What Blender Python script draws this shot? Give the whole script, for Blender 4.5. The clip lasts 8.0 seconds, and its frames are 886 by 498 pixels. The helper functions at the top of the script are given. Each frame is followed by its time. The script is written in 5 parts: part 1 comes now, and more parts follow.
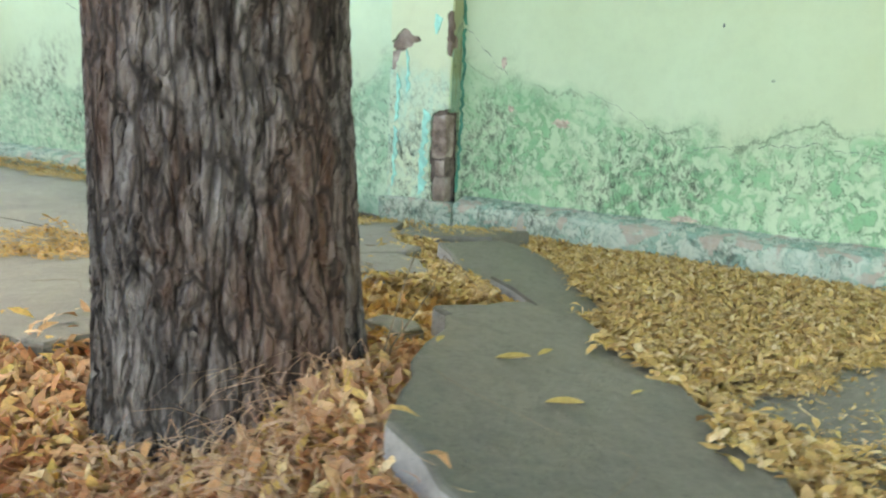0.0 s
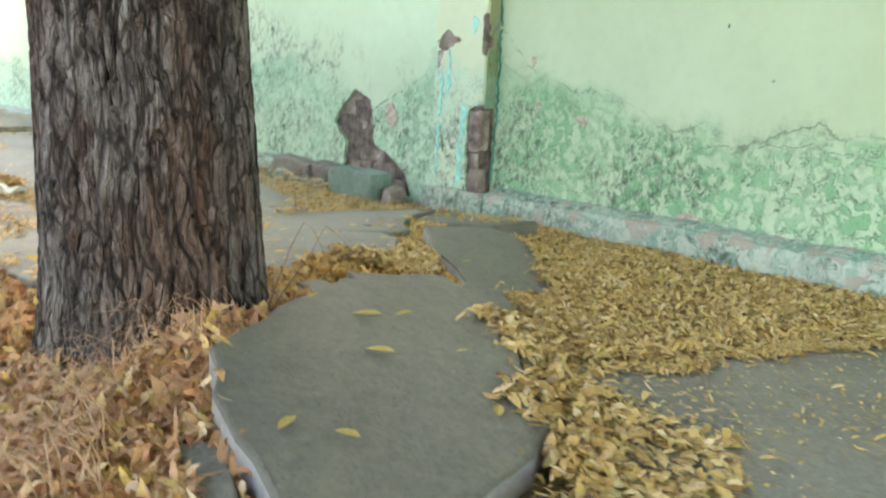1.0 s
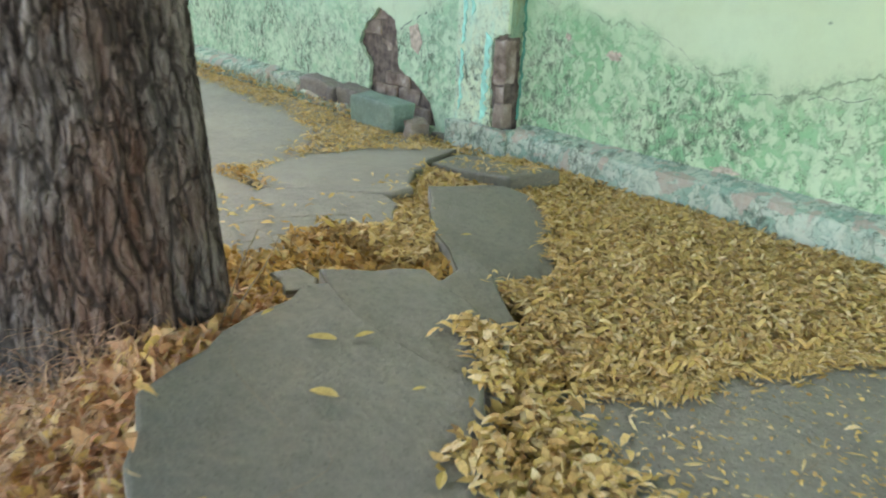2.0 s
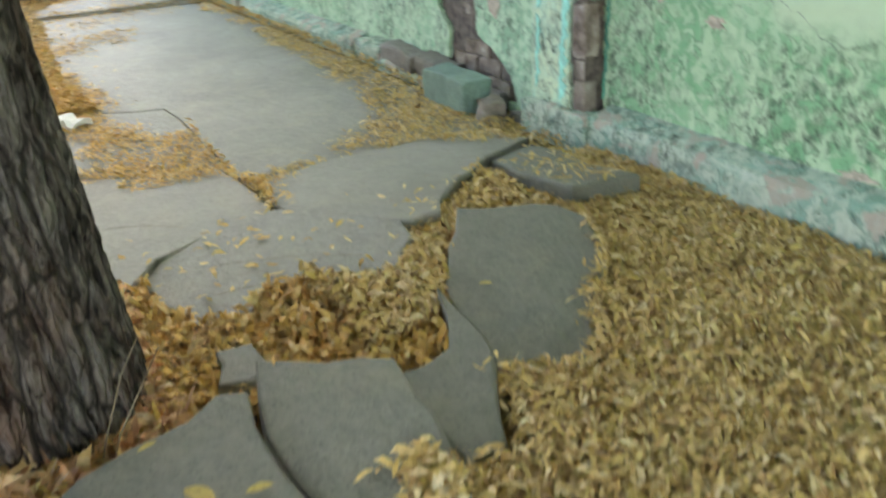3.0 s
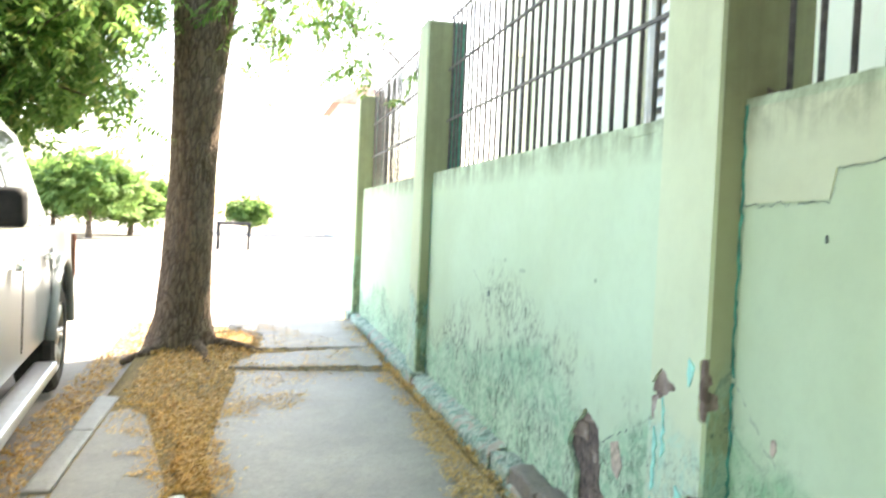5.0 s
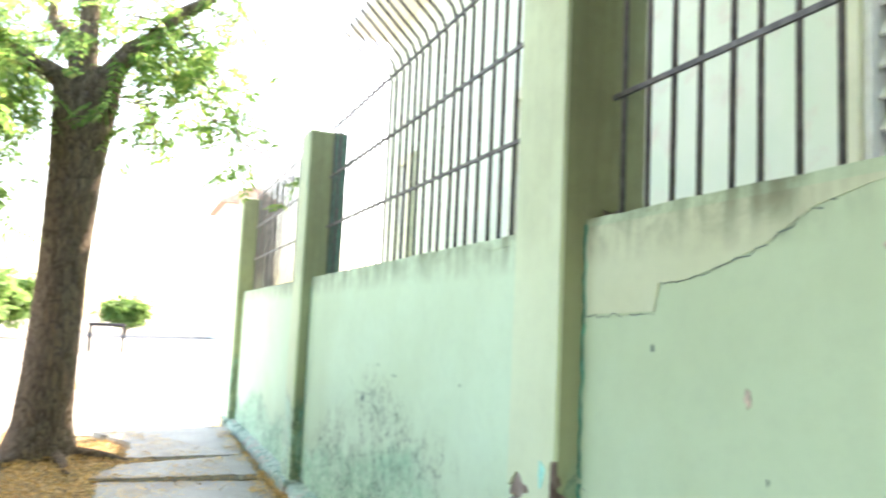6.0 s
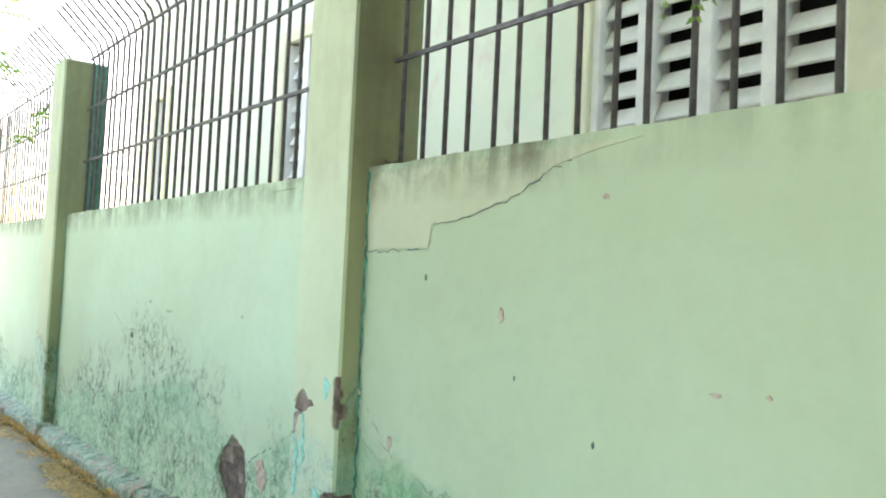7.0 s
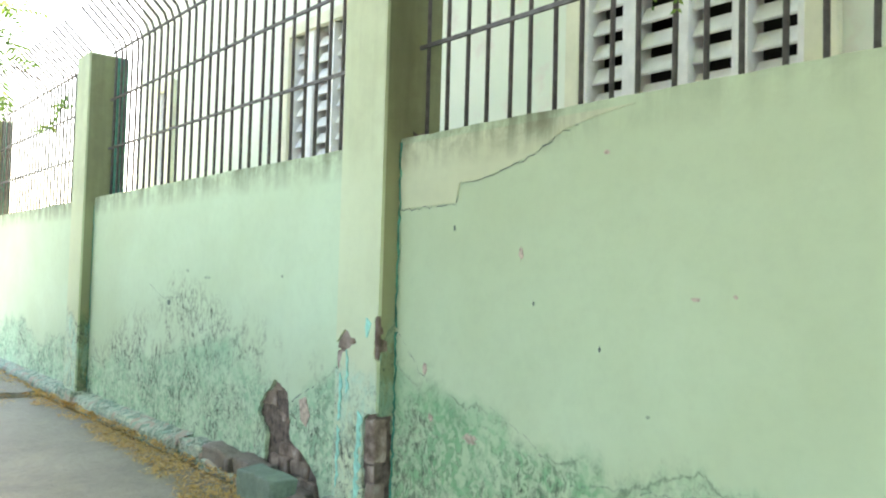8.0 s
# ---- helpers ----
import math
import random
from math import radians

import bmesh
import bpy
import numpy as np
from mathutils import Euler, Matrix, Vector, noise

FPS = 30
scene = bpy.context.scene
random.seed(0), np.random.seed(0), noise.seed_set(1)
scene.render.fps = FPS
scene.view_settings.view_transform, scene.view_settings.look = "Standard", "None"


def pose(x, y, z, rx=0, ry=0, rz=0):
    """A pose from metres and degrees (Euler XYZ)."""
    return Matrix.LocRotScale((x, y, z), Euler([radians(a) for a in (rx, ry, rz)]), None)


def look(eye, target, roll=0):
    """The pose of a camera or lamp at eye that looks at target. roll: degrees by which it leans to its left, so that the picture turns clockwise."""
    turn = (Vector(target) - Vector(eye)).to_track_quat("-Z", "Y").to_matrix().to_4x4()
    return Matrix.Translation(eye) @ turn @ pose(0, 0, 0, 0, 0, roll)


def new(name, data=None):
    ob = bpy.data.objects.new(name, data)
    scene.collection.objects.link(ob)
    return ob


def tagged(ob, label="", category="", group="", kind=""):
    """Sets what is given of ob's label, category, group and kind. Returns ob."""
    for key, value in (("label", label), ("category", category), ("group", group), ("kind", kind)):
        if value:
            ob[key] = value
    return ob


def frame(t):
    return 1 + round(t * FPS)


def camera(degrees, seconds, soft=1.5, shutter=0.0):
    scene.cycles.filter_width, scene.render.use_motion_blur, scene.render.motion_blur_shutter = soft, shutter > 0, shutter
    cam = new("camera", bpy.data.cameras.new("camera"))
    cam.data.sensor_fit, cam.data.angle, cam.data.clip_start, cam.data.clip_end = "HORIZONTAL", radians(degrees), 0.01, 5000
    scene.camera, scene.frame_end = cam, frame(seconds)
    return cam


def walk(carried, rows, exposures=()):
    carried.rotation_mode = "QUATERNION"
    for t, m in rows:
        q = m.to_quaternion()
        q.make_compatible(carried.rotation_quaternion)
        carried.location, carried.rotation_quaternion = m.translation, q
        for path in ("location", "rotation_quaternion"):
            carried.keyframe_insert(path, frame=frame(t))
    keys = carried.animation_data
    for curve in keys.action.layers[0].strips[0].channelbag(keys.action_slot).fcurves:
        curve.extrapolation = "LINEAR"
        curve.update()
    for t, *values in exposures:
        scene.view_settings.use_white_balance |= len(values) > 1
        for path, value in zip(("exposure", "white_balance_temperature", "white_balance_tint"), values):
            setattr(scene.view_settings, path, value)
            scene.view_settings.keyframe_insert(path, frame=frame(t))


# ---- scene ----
cam = camera(57.5, 8.0, 2.0, 0.45)
PATH = [
    (0, (-0.055, -0.222, 0.558), (-1.089, 1.443, 0.161), 2.6),
    (0.5, (0.249, -0.142, 0.558), (-0.971, 1.41, 0.235), 2.9),
    (1, (0.547, -0.046, 0.58), (-0.808, 1.364, 0.161), 3.1),
    (1.5, (0.646, 0.039, 0.717), (-0.736, 1.34, 0.087), 3.3),
    (1.7, (0.592, 0.114, 0.775), (-0.795, 1.395, 0.114), 3.3),
    (2.8, (0.326, 0.76, 0.821), (-1.191, 1.738, -0.041), -2.9),
    (3, (0.285, 0.884, 0.879), (-1.295, 1.752, 0.014), -3.0),
    (3.5, (0.184, 1.127, 0.951), (-1.518, 1.783, 0.13), -1.0),
    (4, (0.054, 1.293, 1.024), (-1.807, 1.716, 0.427), -0.7),
    (4.5, (0.142, 1.367, 1.136), (-1.81, 1.71, 0.862), 0.9),
    (4.7, (0.154, 1.37, 1.17), (-1.798, 1.766, 0.991), 1.7),
    (5.8, (0.254, 1.428, 1.208), (-1.637, 2.056, 1.382), 2.8),
    (6, (0.299, 1.423, 1.213), (-1.558, 2.138, 1.416), 2.7),
    (6.5, (0.388, 1.348, 1.194), (-1.321, 2.372, 1.373), 3.0),
    (7, (0.518, 1.157, 1.168), (-1.036, 2.412, 1.262), 2.6),
    (7.5, (0.672, 0.977, 1.132), (-0.886, 2.228, 1.204), 1.9),
    (8, (0.798, 0.721, 0.996), (-0.726, 2.014, 1.076), 1.6),
]
EXPOSURES = [(0.0, 3.28, 8300, 12), (1.5, 3.26, 8200, 15), (3.0, 3.07, 8100, 12), (4.5, 3.22, 7800, 12), (5.8, 3.16, 7700, 12), (7.0, 3.02, 7900, 11), (8.0, 2.99, 8100, 10)]
walk(cam, [(t, look(eye, target, roll)) for t, eye, target, roll in PATH], EXPOSURES)

# ---- world, sun and exposure ----
SUN_ELEVATION = 44.0
world = bpy.data.worlds.new("sky")
scene.world = world
world.use_nodes = True
wn = world.node_tree.nodes
sky = wn.new("ShaderNodeTexSky")
sky.sky_type = "NISHITA"
sky.sun_disc = False
sky.sun_elevation = radians(SUN_ELEVATION)
sky.air_density, sky.dust_density, sky.ozone_density = 1.0, 2.0, 0.5
sun_from = Vector((-0.62, 0.78, 0)).normalized() * math.cos(radians(SUN_ELEVATION)) + Vector((0, 0, math.sin(radians(SUN_ELEVATION))))
sky.sun_rotation = math.atan2(sun_from.x, sun_from.y)
world.node_tree.links.new(sky.outputs[0], wn["Background"].inputs[0])
wn["Background"].inputs[1].default_value = 0.15
lamp = bpy.data.lights.new("sun", "SUN")
lamp.energy, lamp.angle, lamp.color = 4.0, radians(0.6), (1.0, 0.95, 0.87)
sun = new("sun", lamp)
sun.matrix_world = look(sun_from * 30, (0, 0, 0))


# ---- materials ----
class Mat:
    """A node material built step by step; positions are world metres."""

    def __init__(self, name, rough=0.8, metal=0.0, spec=0.5):
        self.m = bpy.data.materials.new(name)
        self.m.use_nodes = True
        self.t = self.m.node_tree
        self.b = self.t.nodes["Principled BSDF"]
        self.b.inputs["Roughness"].default_value = rough
        self.b.inputs["Metallic"].default_value = metal
        self.b.inputs["Specular IOR Level"].default_value = spec
        self.pos = None

    def node(self, kind, **kw):
        n = self.t.nodes.new(kind)
        for k, v in kw.items():
            n.inputs[k].default_value = v
        return n

    def link(self, a, b):
        self.t.links.new(a, b)

    def where(self, sx=1.0, sy=1.0, sz=1.0, local=False):
        if local:
            src = self.t.nodes.new("ShaderNodeTexCoord").outputs["Object"]
        else:
            src = self.t.nodes.new("ShaderNodeNewGeometry").outputs["Position"]
        mp = self.t.nodes.new("ShaderNodeMapping")
        mp.inputs["Scale"].default_value = (sx, sy, sz)
        self.link(src, mp.inputs["Vector"])
        return mp.outputs[0]

    def noise(self, vec, scale, detail=5.0, rough=0.6, warp=0.0):
        n = self.node("ShaderNodeTexNoise", Scale=scale, Detail=detail, Roughness=rough, Distortion=warp)
        self.link(vec, n.inputs["Vector"])
        return n.outputs[0]

    def voronoi(self, vec, scale, feature="F1"):
        n = self.node("ShaderNodeTexVoronoi", Scale=scale)
        n.feature = feature
        self.link(vec, n.inputs["Vector"])
        return n.outputs["Distance"]

    def ramp(self, fac, stops, smooth=False):
        n = self.t.nodes.new("ShaderNodeValToRGB")
        r = n.color_ramp
        r.interpolation = "EASE" if smooth else "LINEAR"
        while len(r.elements) < len(stops):
            r.elements.new(0.5)
        for e, (p, c) in zip(r.elements, stops):
            e.position = p
            e.color = (*c, 1) if isinstance(c, tuple) else (c, c, c, 1)
        self.link(fac, n.inputs[0])
        return n.outputs[0]

    def mix(self, fac, a, b, blend="MIX"):
        n = self.t.nodes.new("ShaderNodeMix")
        n.data_type, n.blend_type = "RGBA", blend
        for socket, v in ((n.inputs[0], fac), (n.inputs[6], a), (n.inputs[7], b)):
            if isinstance(v, (int, float)):
                socket.default_value = v
            elif isinstance(v, tuple):
                socket.default_value = (*v, 1)
            else:
                self.link(v, socket)
        return n.outputs[2]

    def math(self, op, a, b=0.0, c=0.0):
        n = self.t.nodes.new("ShaderNodeMath")
        n.operation = op
        for socket, v in zip(n.inputs, (a, b, c)):
            if isinstance(v, (int, float)):
                socket.default_value = v
            else:
                self.link(v, socket)
        return n.outputs[0]

    def axis(self, name):
        if self.pos is None:
            g = self.t.nodes.new("ShaderNodeNewGeometry")
            s = self.t.nodes.new("ShaderNodeSeparateXYZ")
            self.link(g.outputs["Position"], s.inputs[0])
            self.pos = s
        return self.pos.outputs[name]

    def island(self):
        return self.t.nodes.new("ShaderNodeNewGeometry").outputs["Random Per Island"]

    def object_random(self):
        return self.t.nodes.new("ShaderNodeObjectInfo").outputs["Random"]

    def color(self, socket):
        if isinstance(socket, tuple):
            self.b.inputs["Base Color"].default_value = (*socket, 1)
        else:
            self.link(socket, self.b.inputs["Base Color"])
        return self

    def bump(self, height, strength=0.5, distance=0.01):
        n = self.node("ShaderNodeBump", Strength=strength, Distance=distance)
        self.link(height, n.inputs["Height"])
        self.link(n.outputs[0], self.b.inputs["Normal"])
        return self

    def roughness(self, socket):
        self.link(socket, self.b.inputs["Roughness"])
        return self


def plain(name, colour, rough=0.7, metal=0.0, vary=0.15, scale=14.0):
    m = Mat(name, rough, metal)
    n = m.noise(m.where(), scale)
    dark = tuple(c * (1 - vary) for c in colour)
    light = tuple(min(1, c * (1 + vary)) for c in colour)
    m.color(m.ramp(n, [(0.3, dark), (0.7, light)]))
    m.bump(m.noise(m.where(), scale * 8), 0.15, 0.002)
    return m.m


def plaster(name, paint, old, band, turquoise=0.0, rise=0.30, streaks=0.75, pink=0.0):
    """Old lime paint on plaster: two coats, damp band low down with flaking, mould and cracks, grime under the coping."""
    m = Mat(name, 0.85, spec=0.25)
    p = m.where()
    big = m.noise(p, 0.9, 4)
    mid = m.noise(p, 4.0, 8, 0.65, 0.4)
    fine = m.noise(p, 22.0, 6, 0.65)
    top = m.ramp(big, [(0.3, (paint[0] * 0.92, paint[1] * 0.90, paint[2] * 0.84)), (0.7, tuple(min(1, c * 1.06) for c in paint))])
    top = m.mix(m.ramp(fine, [(0.42, 0.0), (0.75, 0.18)]), top, tuple(c * 0.72 for c in paint))
    # ragged damp band: rises and falls along the wall
    z = m.axis("Z")
    lift = m.math("MULTIPLY_ADD", m.noise(m.where(1, 1, 0.4), 1.3, 3), 0.75, band - 0.38)
    near = m.math("MAXIMUM", m.math("MULTIPLY_ADD", m.math("ABSOLUTE", m.math("ADD", m.axis("X"), 1.85)), -1.25, 1.0), 0.0)
    lift = m.math("MULTIPLY_ADD", near, rise, lift)
    spread = m.math("MAXIMUM", m.math("MULTIPLY_ADD", m.math("ABSOLUTE", m.math("ADD", m.axis("X"), 4.1)), -0.42, 1.0), 0.0)
    edge = m.math("SUBTRACT", m.math("ADD", lift, m.math("MULTIPLY_ADD", mid, 0.30, -0.15)), z)
    edge = m.math("MULTIPLY_ADD", spread, rise * 0.45, edge)
    low = m.ramp(m.math("MULTIPLY_ADD", edge, 1.0, 0.5), [(0.45, 0.0), (0.56, 1.0)])
    flake = m.noise(p, 23.0, 8, 0.62, 0.7)
    deep = tuple(c * 0.80 for c in old)
    half = tuple(0.55 * a + 0.45 * b for a, b in zip(old, paint))
    greens = m.ramp(m.noise(p, 3.2, 7, 0.62, 0.4), [(0.34, deep), (0.46, old), (0.58, half), (0.70, tuple(0.25 * a + 0.75 * b for a, b in zip(old, paint)))])
    pale = tuple(min(1, c * 1.05) for c in paint)
    foot = m.ramp(z, [(0.14, 1.0), (0.42, 0.80), (0.62, 0.12)])
    greens = m.mix(m.math("MULTIPLY", m.ramp(flake, [(0.43, 0.0), (0.54, 0.85)]), foot), greens, pale)
    greens = m.mix(m.ramp(fine, [(0.50, 0.0), (0.66, 0.45)]), greens, deep)
    col = m.mix(m.math("MULTIPLY", low, 0.95), top, greens)
    # mould: specks and broken lines along the curled edges of the flakes
    patches = m.ramp(m.noise(p, 2.6, 4), [(0.38, 0.10), (0.60, 1.0)])
    specks = m.ramp(m.noise(p, 40.0, 6, 0.7, 0.5), [(0.58, 0.0), (0.66, 0.85)])
    line = m.math("MULTIPLY", m.ramp(m.math("ABSOLUTE", m.math("SUBTRACT", flake, 0.485)), [(0.0, 0.95), (0.020, 0.0)]), foot)
    rim = m.ramp(m.math("ABSOLUTE", edge), [(0.0, 0.6), (0.008, 0.0)])
    thin = m.ramp(m.noise(p, 11.0, 5, 0.65), [(0.46, 0.0), (0.56, 1.0)])
    dark = (0.07, 0.105, 0.08)
    col = m.mix(m.math("MULTIPLY", m.math("MULTIPLY", specks, low), patches), col, dark)
    col = m.mix(m.math("MULTIPLY", m.math("MULTIPLY", line, low), thin), col, dark)
    col = m.mix(m.math("MULTIPLY", rim, m.ramp(m.noise(p, 3.0, 3), [(0.46, 0.0), (0.56, 1.0)])), col, dark)
    # charcoal mould in drifting patches
    soot = m.math("MULTIPLY", m.ramp(m.noise(m.where(1, 1, 0.8), 3.4, 4, 0.6, 0.8), [(0.43, 0.0), (0.60, 1.0)]), m.ramp(m.noise(m.where(1, 1, 0.7), 30.0, 8, 0.78, 0.6), [(0.47, 0.0), (0.60, 0.95)]))
    zone = m.ramp(m.math("ADD", m.math("MULTIPLY_ADD", edge, 1.0, 0.5), m.math("MULTIPLY", spread, rise * 1.2)), [(0.42, 0.0), (0.62, 1.0)])
    col = m.mix(m.math("MULTIPLY", soot, zone), col, (0.075, 0.095, 0.08))
    # bare pinkish undercoat where a flake has dropped
    bare = m.ramp(m.noise(p, 8.3, 5, 0.6, 0.5), [(0.70 - pink, 0.0), (0.73 - pink, 0.85)])
    col = m.mix(m.math("MULTIPLY", bare, low), col, (0.46, 0.37, 0.32))
    # streaks under the coping
    streak = m.noise(m.where(1, 1, 0.07), 11.0, 5, 0.6)
    near_top = m.ramp(m.math("MULTIPLY_ADD", z, 1.0, -0.9), [(0.52, 0.0), (0.67, 1.0)])
    along = m.ramp(m.math("MULTIPLY_ADD", m.axis("X"), 0.1, 0.5), [(0.35, 0.8), (0.40, 1.0), (0.42, 0.25)])
    near_top = m.math("MULTIPLY", near_top, along)
    col = m.mix(m.math("MULTIPLY", near_top, m.ramp(streak, [(0.42, 0.0), (0.62, streaks)])), col, (0.12, 0.13, 0.085))
    smudge = m.math("MULTIPLY", near_top, m.ramp(m.noise(p, 9.0, 7, 0.7, 0.4), [(0.42, 0.0), (0.60, streaks * 0.9)]))
    col = m.mix(smudge, col, (0.19, 0.20, 0.13))
    if turquoise:
        tq = m.math("MULTIPLY", low, m.ramp(m.noise(m.where(1, 1, 0.30), 13.0, 5, 0.65, 0.7), [(0.49, 0.0), (0.57, turquoise)]))
        col = m.mix(tq, col, (0.30, 0.72, 0.66))
    m.color(col)
    h = m.math("ADD", m.math("MULTIPLY", m.ramp(flake, [(0.465, 0.0), (0.495, 1.0)]), low), m.math("MULTIPLY", fine, 0.35))
    m.bump(h, 0.55, 0.006)
    return m.m


def concrete(name, colour, vary=0.22, wear=0.4):
    m = Mat(name, 0.56, spec=0.6)
    p = m.where()
    a = m.noise(p, 2.2, 5)
    b = m.noise(p, 17.0, 7, 0.65)
    c = m.noise(p, 90.0, 4)
    col = m.ramp(a, [(0.28, tuple(x * (1 - vary) for x in colour)), (0.72, tuple(x * (1 + vary) for x in colour))])
    col = m.mix(m.ramp(b, [(0.42, 0.0), (0.70, wear)]), col, tuple(x * 0.62 for x in colour))
    blot = m.noise(p, 6.0, 7, 0.7, 0.6)
    col = m.mix(m.ramp(blot, [(0.50, 0.0), (0.66, 0.55)]), col, (colour[0] * 1.32, colour[1] * 1.24, colour[2] * 1.10))
    col = m.mix(m.ramp(c, [(0.50, 0.0), (0.75, 0.35)]), col, tuple(min(1, x * 1.5) for x in colour))
    grit = m.noise(p, 48.0, 7, 0.75)
    col = m.mix(m.ramp(grit, [(0.38, 0.40), (0.50, 0.0)]), col, tuple(x * 0.55 for x in colour))
    col = m.mix(m.ramp(grit, [(0.52, 0.0), (0.66, 0.30)]), col, tuple(min(1, x * 1.45) for x in colour))
    pits = m.ramp(m.noise(p, 140.0, 3, 0.5), [(0.60, 0.0), (0.70, 0.7)])
    col = m.mix(pits, col, tuple(x * 0.4 for x in colour))
    col = m.mix(m.math("MULTIPLY", m.object_random(), 0.25), col, tuple(x * 0.75 for x in colour))
    m.color(col)
    h = m.math("ADD", m.math("MULTIPLY", b, 0.7), m.math("MULTIPLY", c, 0.35))
    m.bump(m.math("ADD", m.math("MULTIPLY_ADD", grit, 0.8, h), m.math("MULTIPLY", blot, 1.2)), 0.75, 0.010)
    return m.m


def leaf_mat(name, stops, rough=0.6, thin=0.0):
    m = Mat(name, rough, spec=0.3)
    col = m.ramp(m.island(), stops)
    col = m.mix(m.ramp(m.noise(m.where(), 120.0, 3), [(0.48, 0.0), (0.7, 0.4)]), col, (0.20, 0.11, 0.04) if thin == 0 else (0.10, 0.16, 0.03))
    m.color(col)
    if thin:
        tr = m.t.nodes.new("ShaderNodeBsdfTranslucent")
        mx = m.t.nodes.new("ShaderNodeMixShader")
        mx.inputs[0].default_value = thin
        m.link(col, tr.inputs[0])
        m.link(m.b.outputs[0], mx.inputs[1])
        m.link(tr.outputs[0], mx.inputs[2])
        m.link(mx.outputs[0], m.t.nodes["Material Output"].inputs[0])
    return m.m


PAINT = (0.56, 0.72, 0.56)
OLD_GREEN = (0.23, 0.51, 0.29)
M_WALL = plaster("mint_limewash", PAINT, (0.35, 0.60, 0.42), 0.40)
# near walls: mint set darker and yellower than on the far ones
M_WALL_NEAR = plaster("near_mint_limewash", (0.515, 0.65, 0.475), OLD_GREEN, 0.40)
M_PILASTER = plaster("mint_limewash_pilaster", (0.62, 0.72, 0.54), (0.54, 0.72, 0.58), 0.62, 0.30, 0.05, 0.12)
# olive limewash darkened to carry the shade of the pilasters' +x faces
M_OLIVE_SHADE = plaster("olive_shaded_side_limewash", (0.33, 0.37, 0.235), (0.20, 0.29, 0.17), 0.75, 0.25, 0.05, 0.35, 0.05)
M_PLINTH = plaster("plinth_paint", (0.52, 0.57, 0.49), (0.25, 0.40, 0.33), 0.45, 0.08, 0.0, 0.3, 0.13)
M_REPAIR = plaster("buff_repair_limewash", (0.585, 0.655, 0.49), (0.50, 0.58, 0.44), -0.6, 0.0, 0.0, 0.85)


def brick_mat():
    m = Mat("worn_brick", 0.95, spec=0.2)
    p = m.where()
    a = m.noise(p, 14.0, 6)
    col = m.ramp(a, [(0.34, (0.10, 0.075, 0.065)), (0.45, (0.22, 0.17, 0.15)), (0.56, (0.34, 0.28, 0.255)), (0.68, (0.56, 0.50, 0.46))])
    col = m.mix(m.math("MULTIPLY", m.object_random(), 0.5), col, (0.30, 0.25, 0.22))
    m.color(col)
    m.bump(m.noise(p, 60.0, 5), 0.8, 0.006)
    return m.m


M_BRICK = brick_mat()
M_CAVITY = plain("bare_mortar", (0.15, 0.12, 0.11), 0.95, 0, 0.6, 25)
M_STONE = concrete("rubble_stone", (0.22, 0.19, 0.175), 0.6, 0.8)
M_SLAB = concrete("grey_pavement_concrete", (0.272, 0.258, 0.226))
M_SLAB_DARK = concrete("weathered_and_shaded_edge_concrete", (0.196, 0.189, 0.157))
M_EDGE = concrete("pale_broken_concrete", (0.45, 0.43, 0.41))
M_KERB = concrete("kerb_concrete", (0.30, 0.30, 0.28))
M_BLOCK = concrete("teal_washed_concrete", (0.20, 0.31, 0.27), 0.5, 0.7)


def dirt_mat():
    m = Mat("leaf_mould_soil", 0.95, spec=0.2)
    p = m.where()
    a = m.noise(p, 5.0, 6)
    b = m.noise(p, 45.0, 6, 0.7)
    col = m.ramp(a, [(0.3, (0.10, 0.075, 0.05)), (0.7, (0.22, 0.165, 0.09))])
    col = m.mix(m.ramp(b, [(0.42, 0.0), (0.62, 0.8)]), col, (0.36, 0.26, 0.10))
    m.color(col)
    m.bump(b, 0.8, 0.015)
    return m.m


M_DIRT = dirt_mat()


def road_mat():
    m = Mat("dusty_road", 0.95, spec=0.2)
    p = m.where()
    a = m.noise(p, 0.35, 5)
    b = m.noise(p, 30.0, 6, 0.7)
    col = m.ramp(a, [(0.3, (0.20, 0.185, 0.165)), (0.7, (0.34, 0.32, 0.29))])
    col = m.mix(m.ramp(b, [(0.4, 0.0), (0.7, 0.4)]), col, (0.15, 0.13, 0.11))
    m.color(col)
    m.bump(b, 0.5, 0.01)
    return m.m


M_ROAD = road_mat()


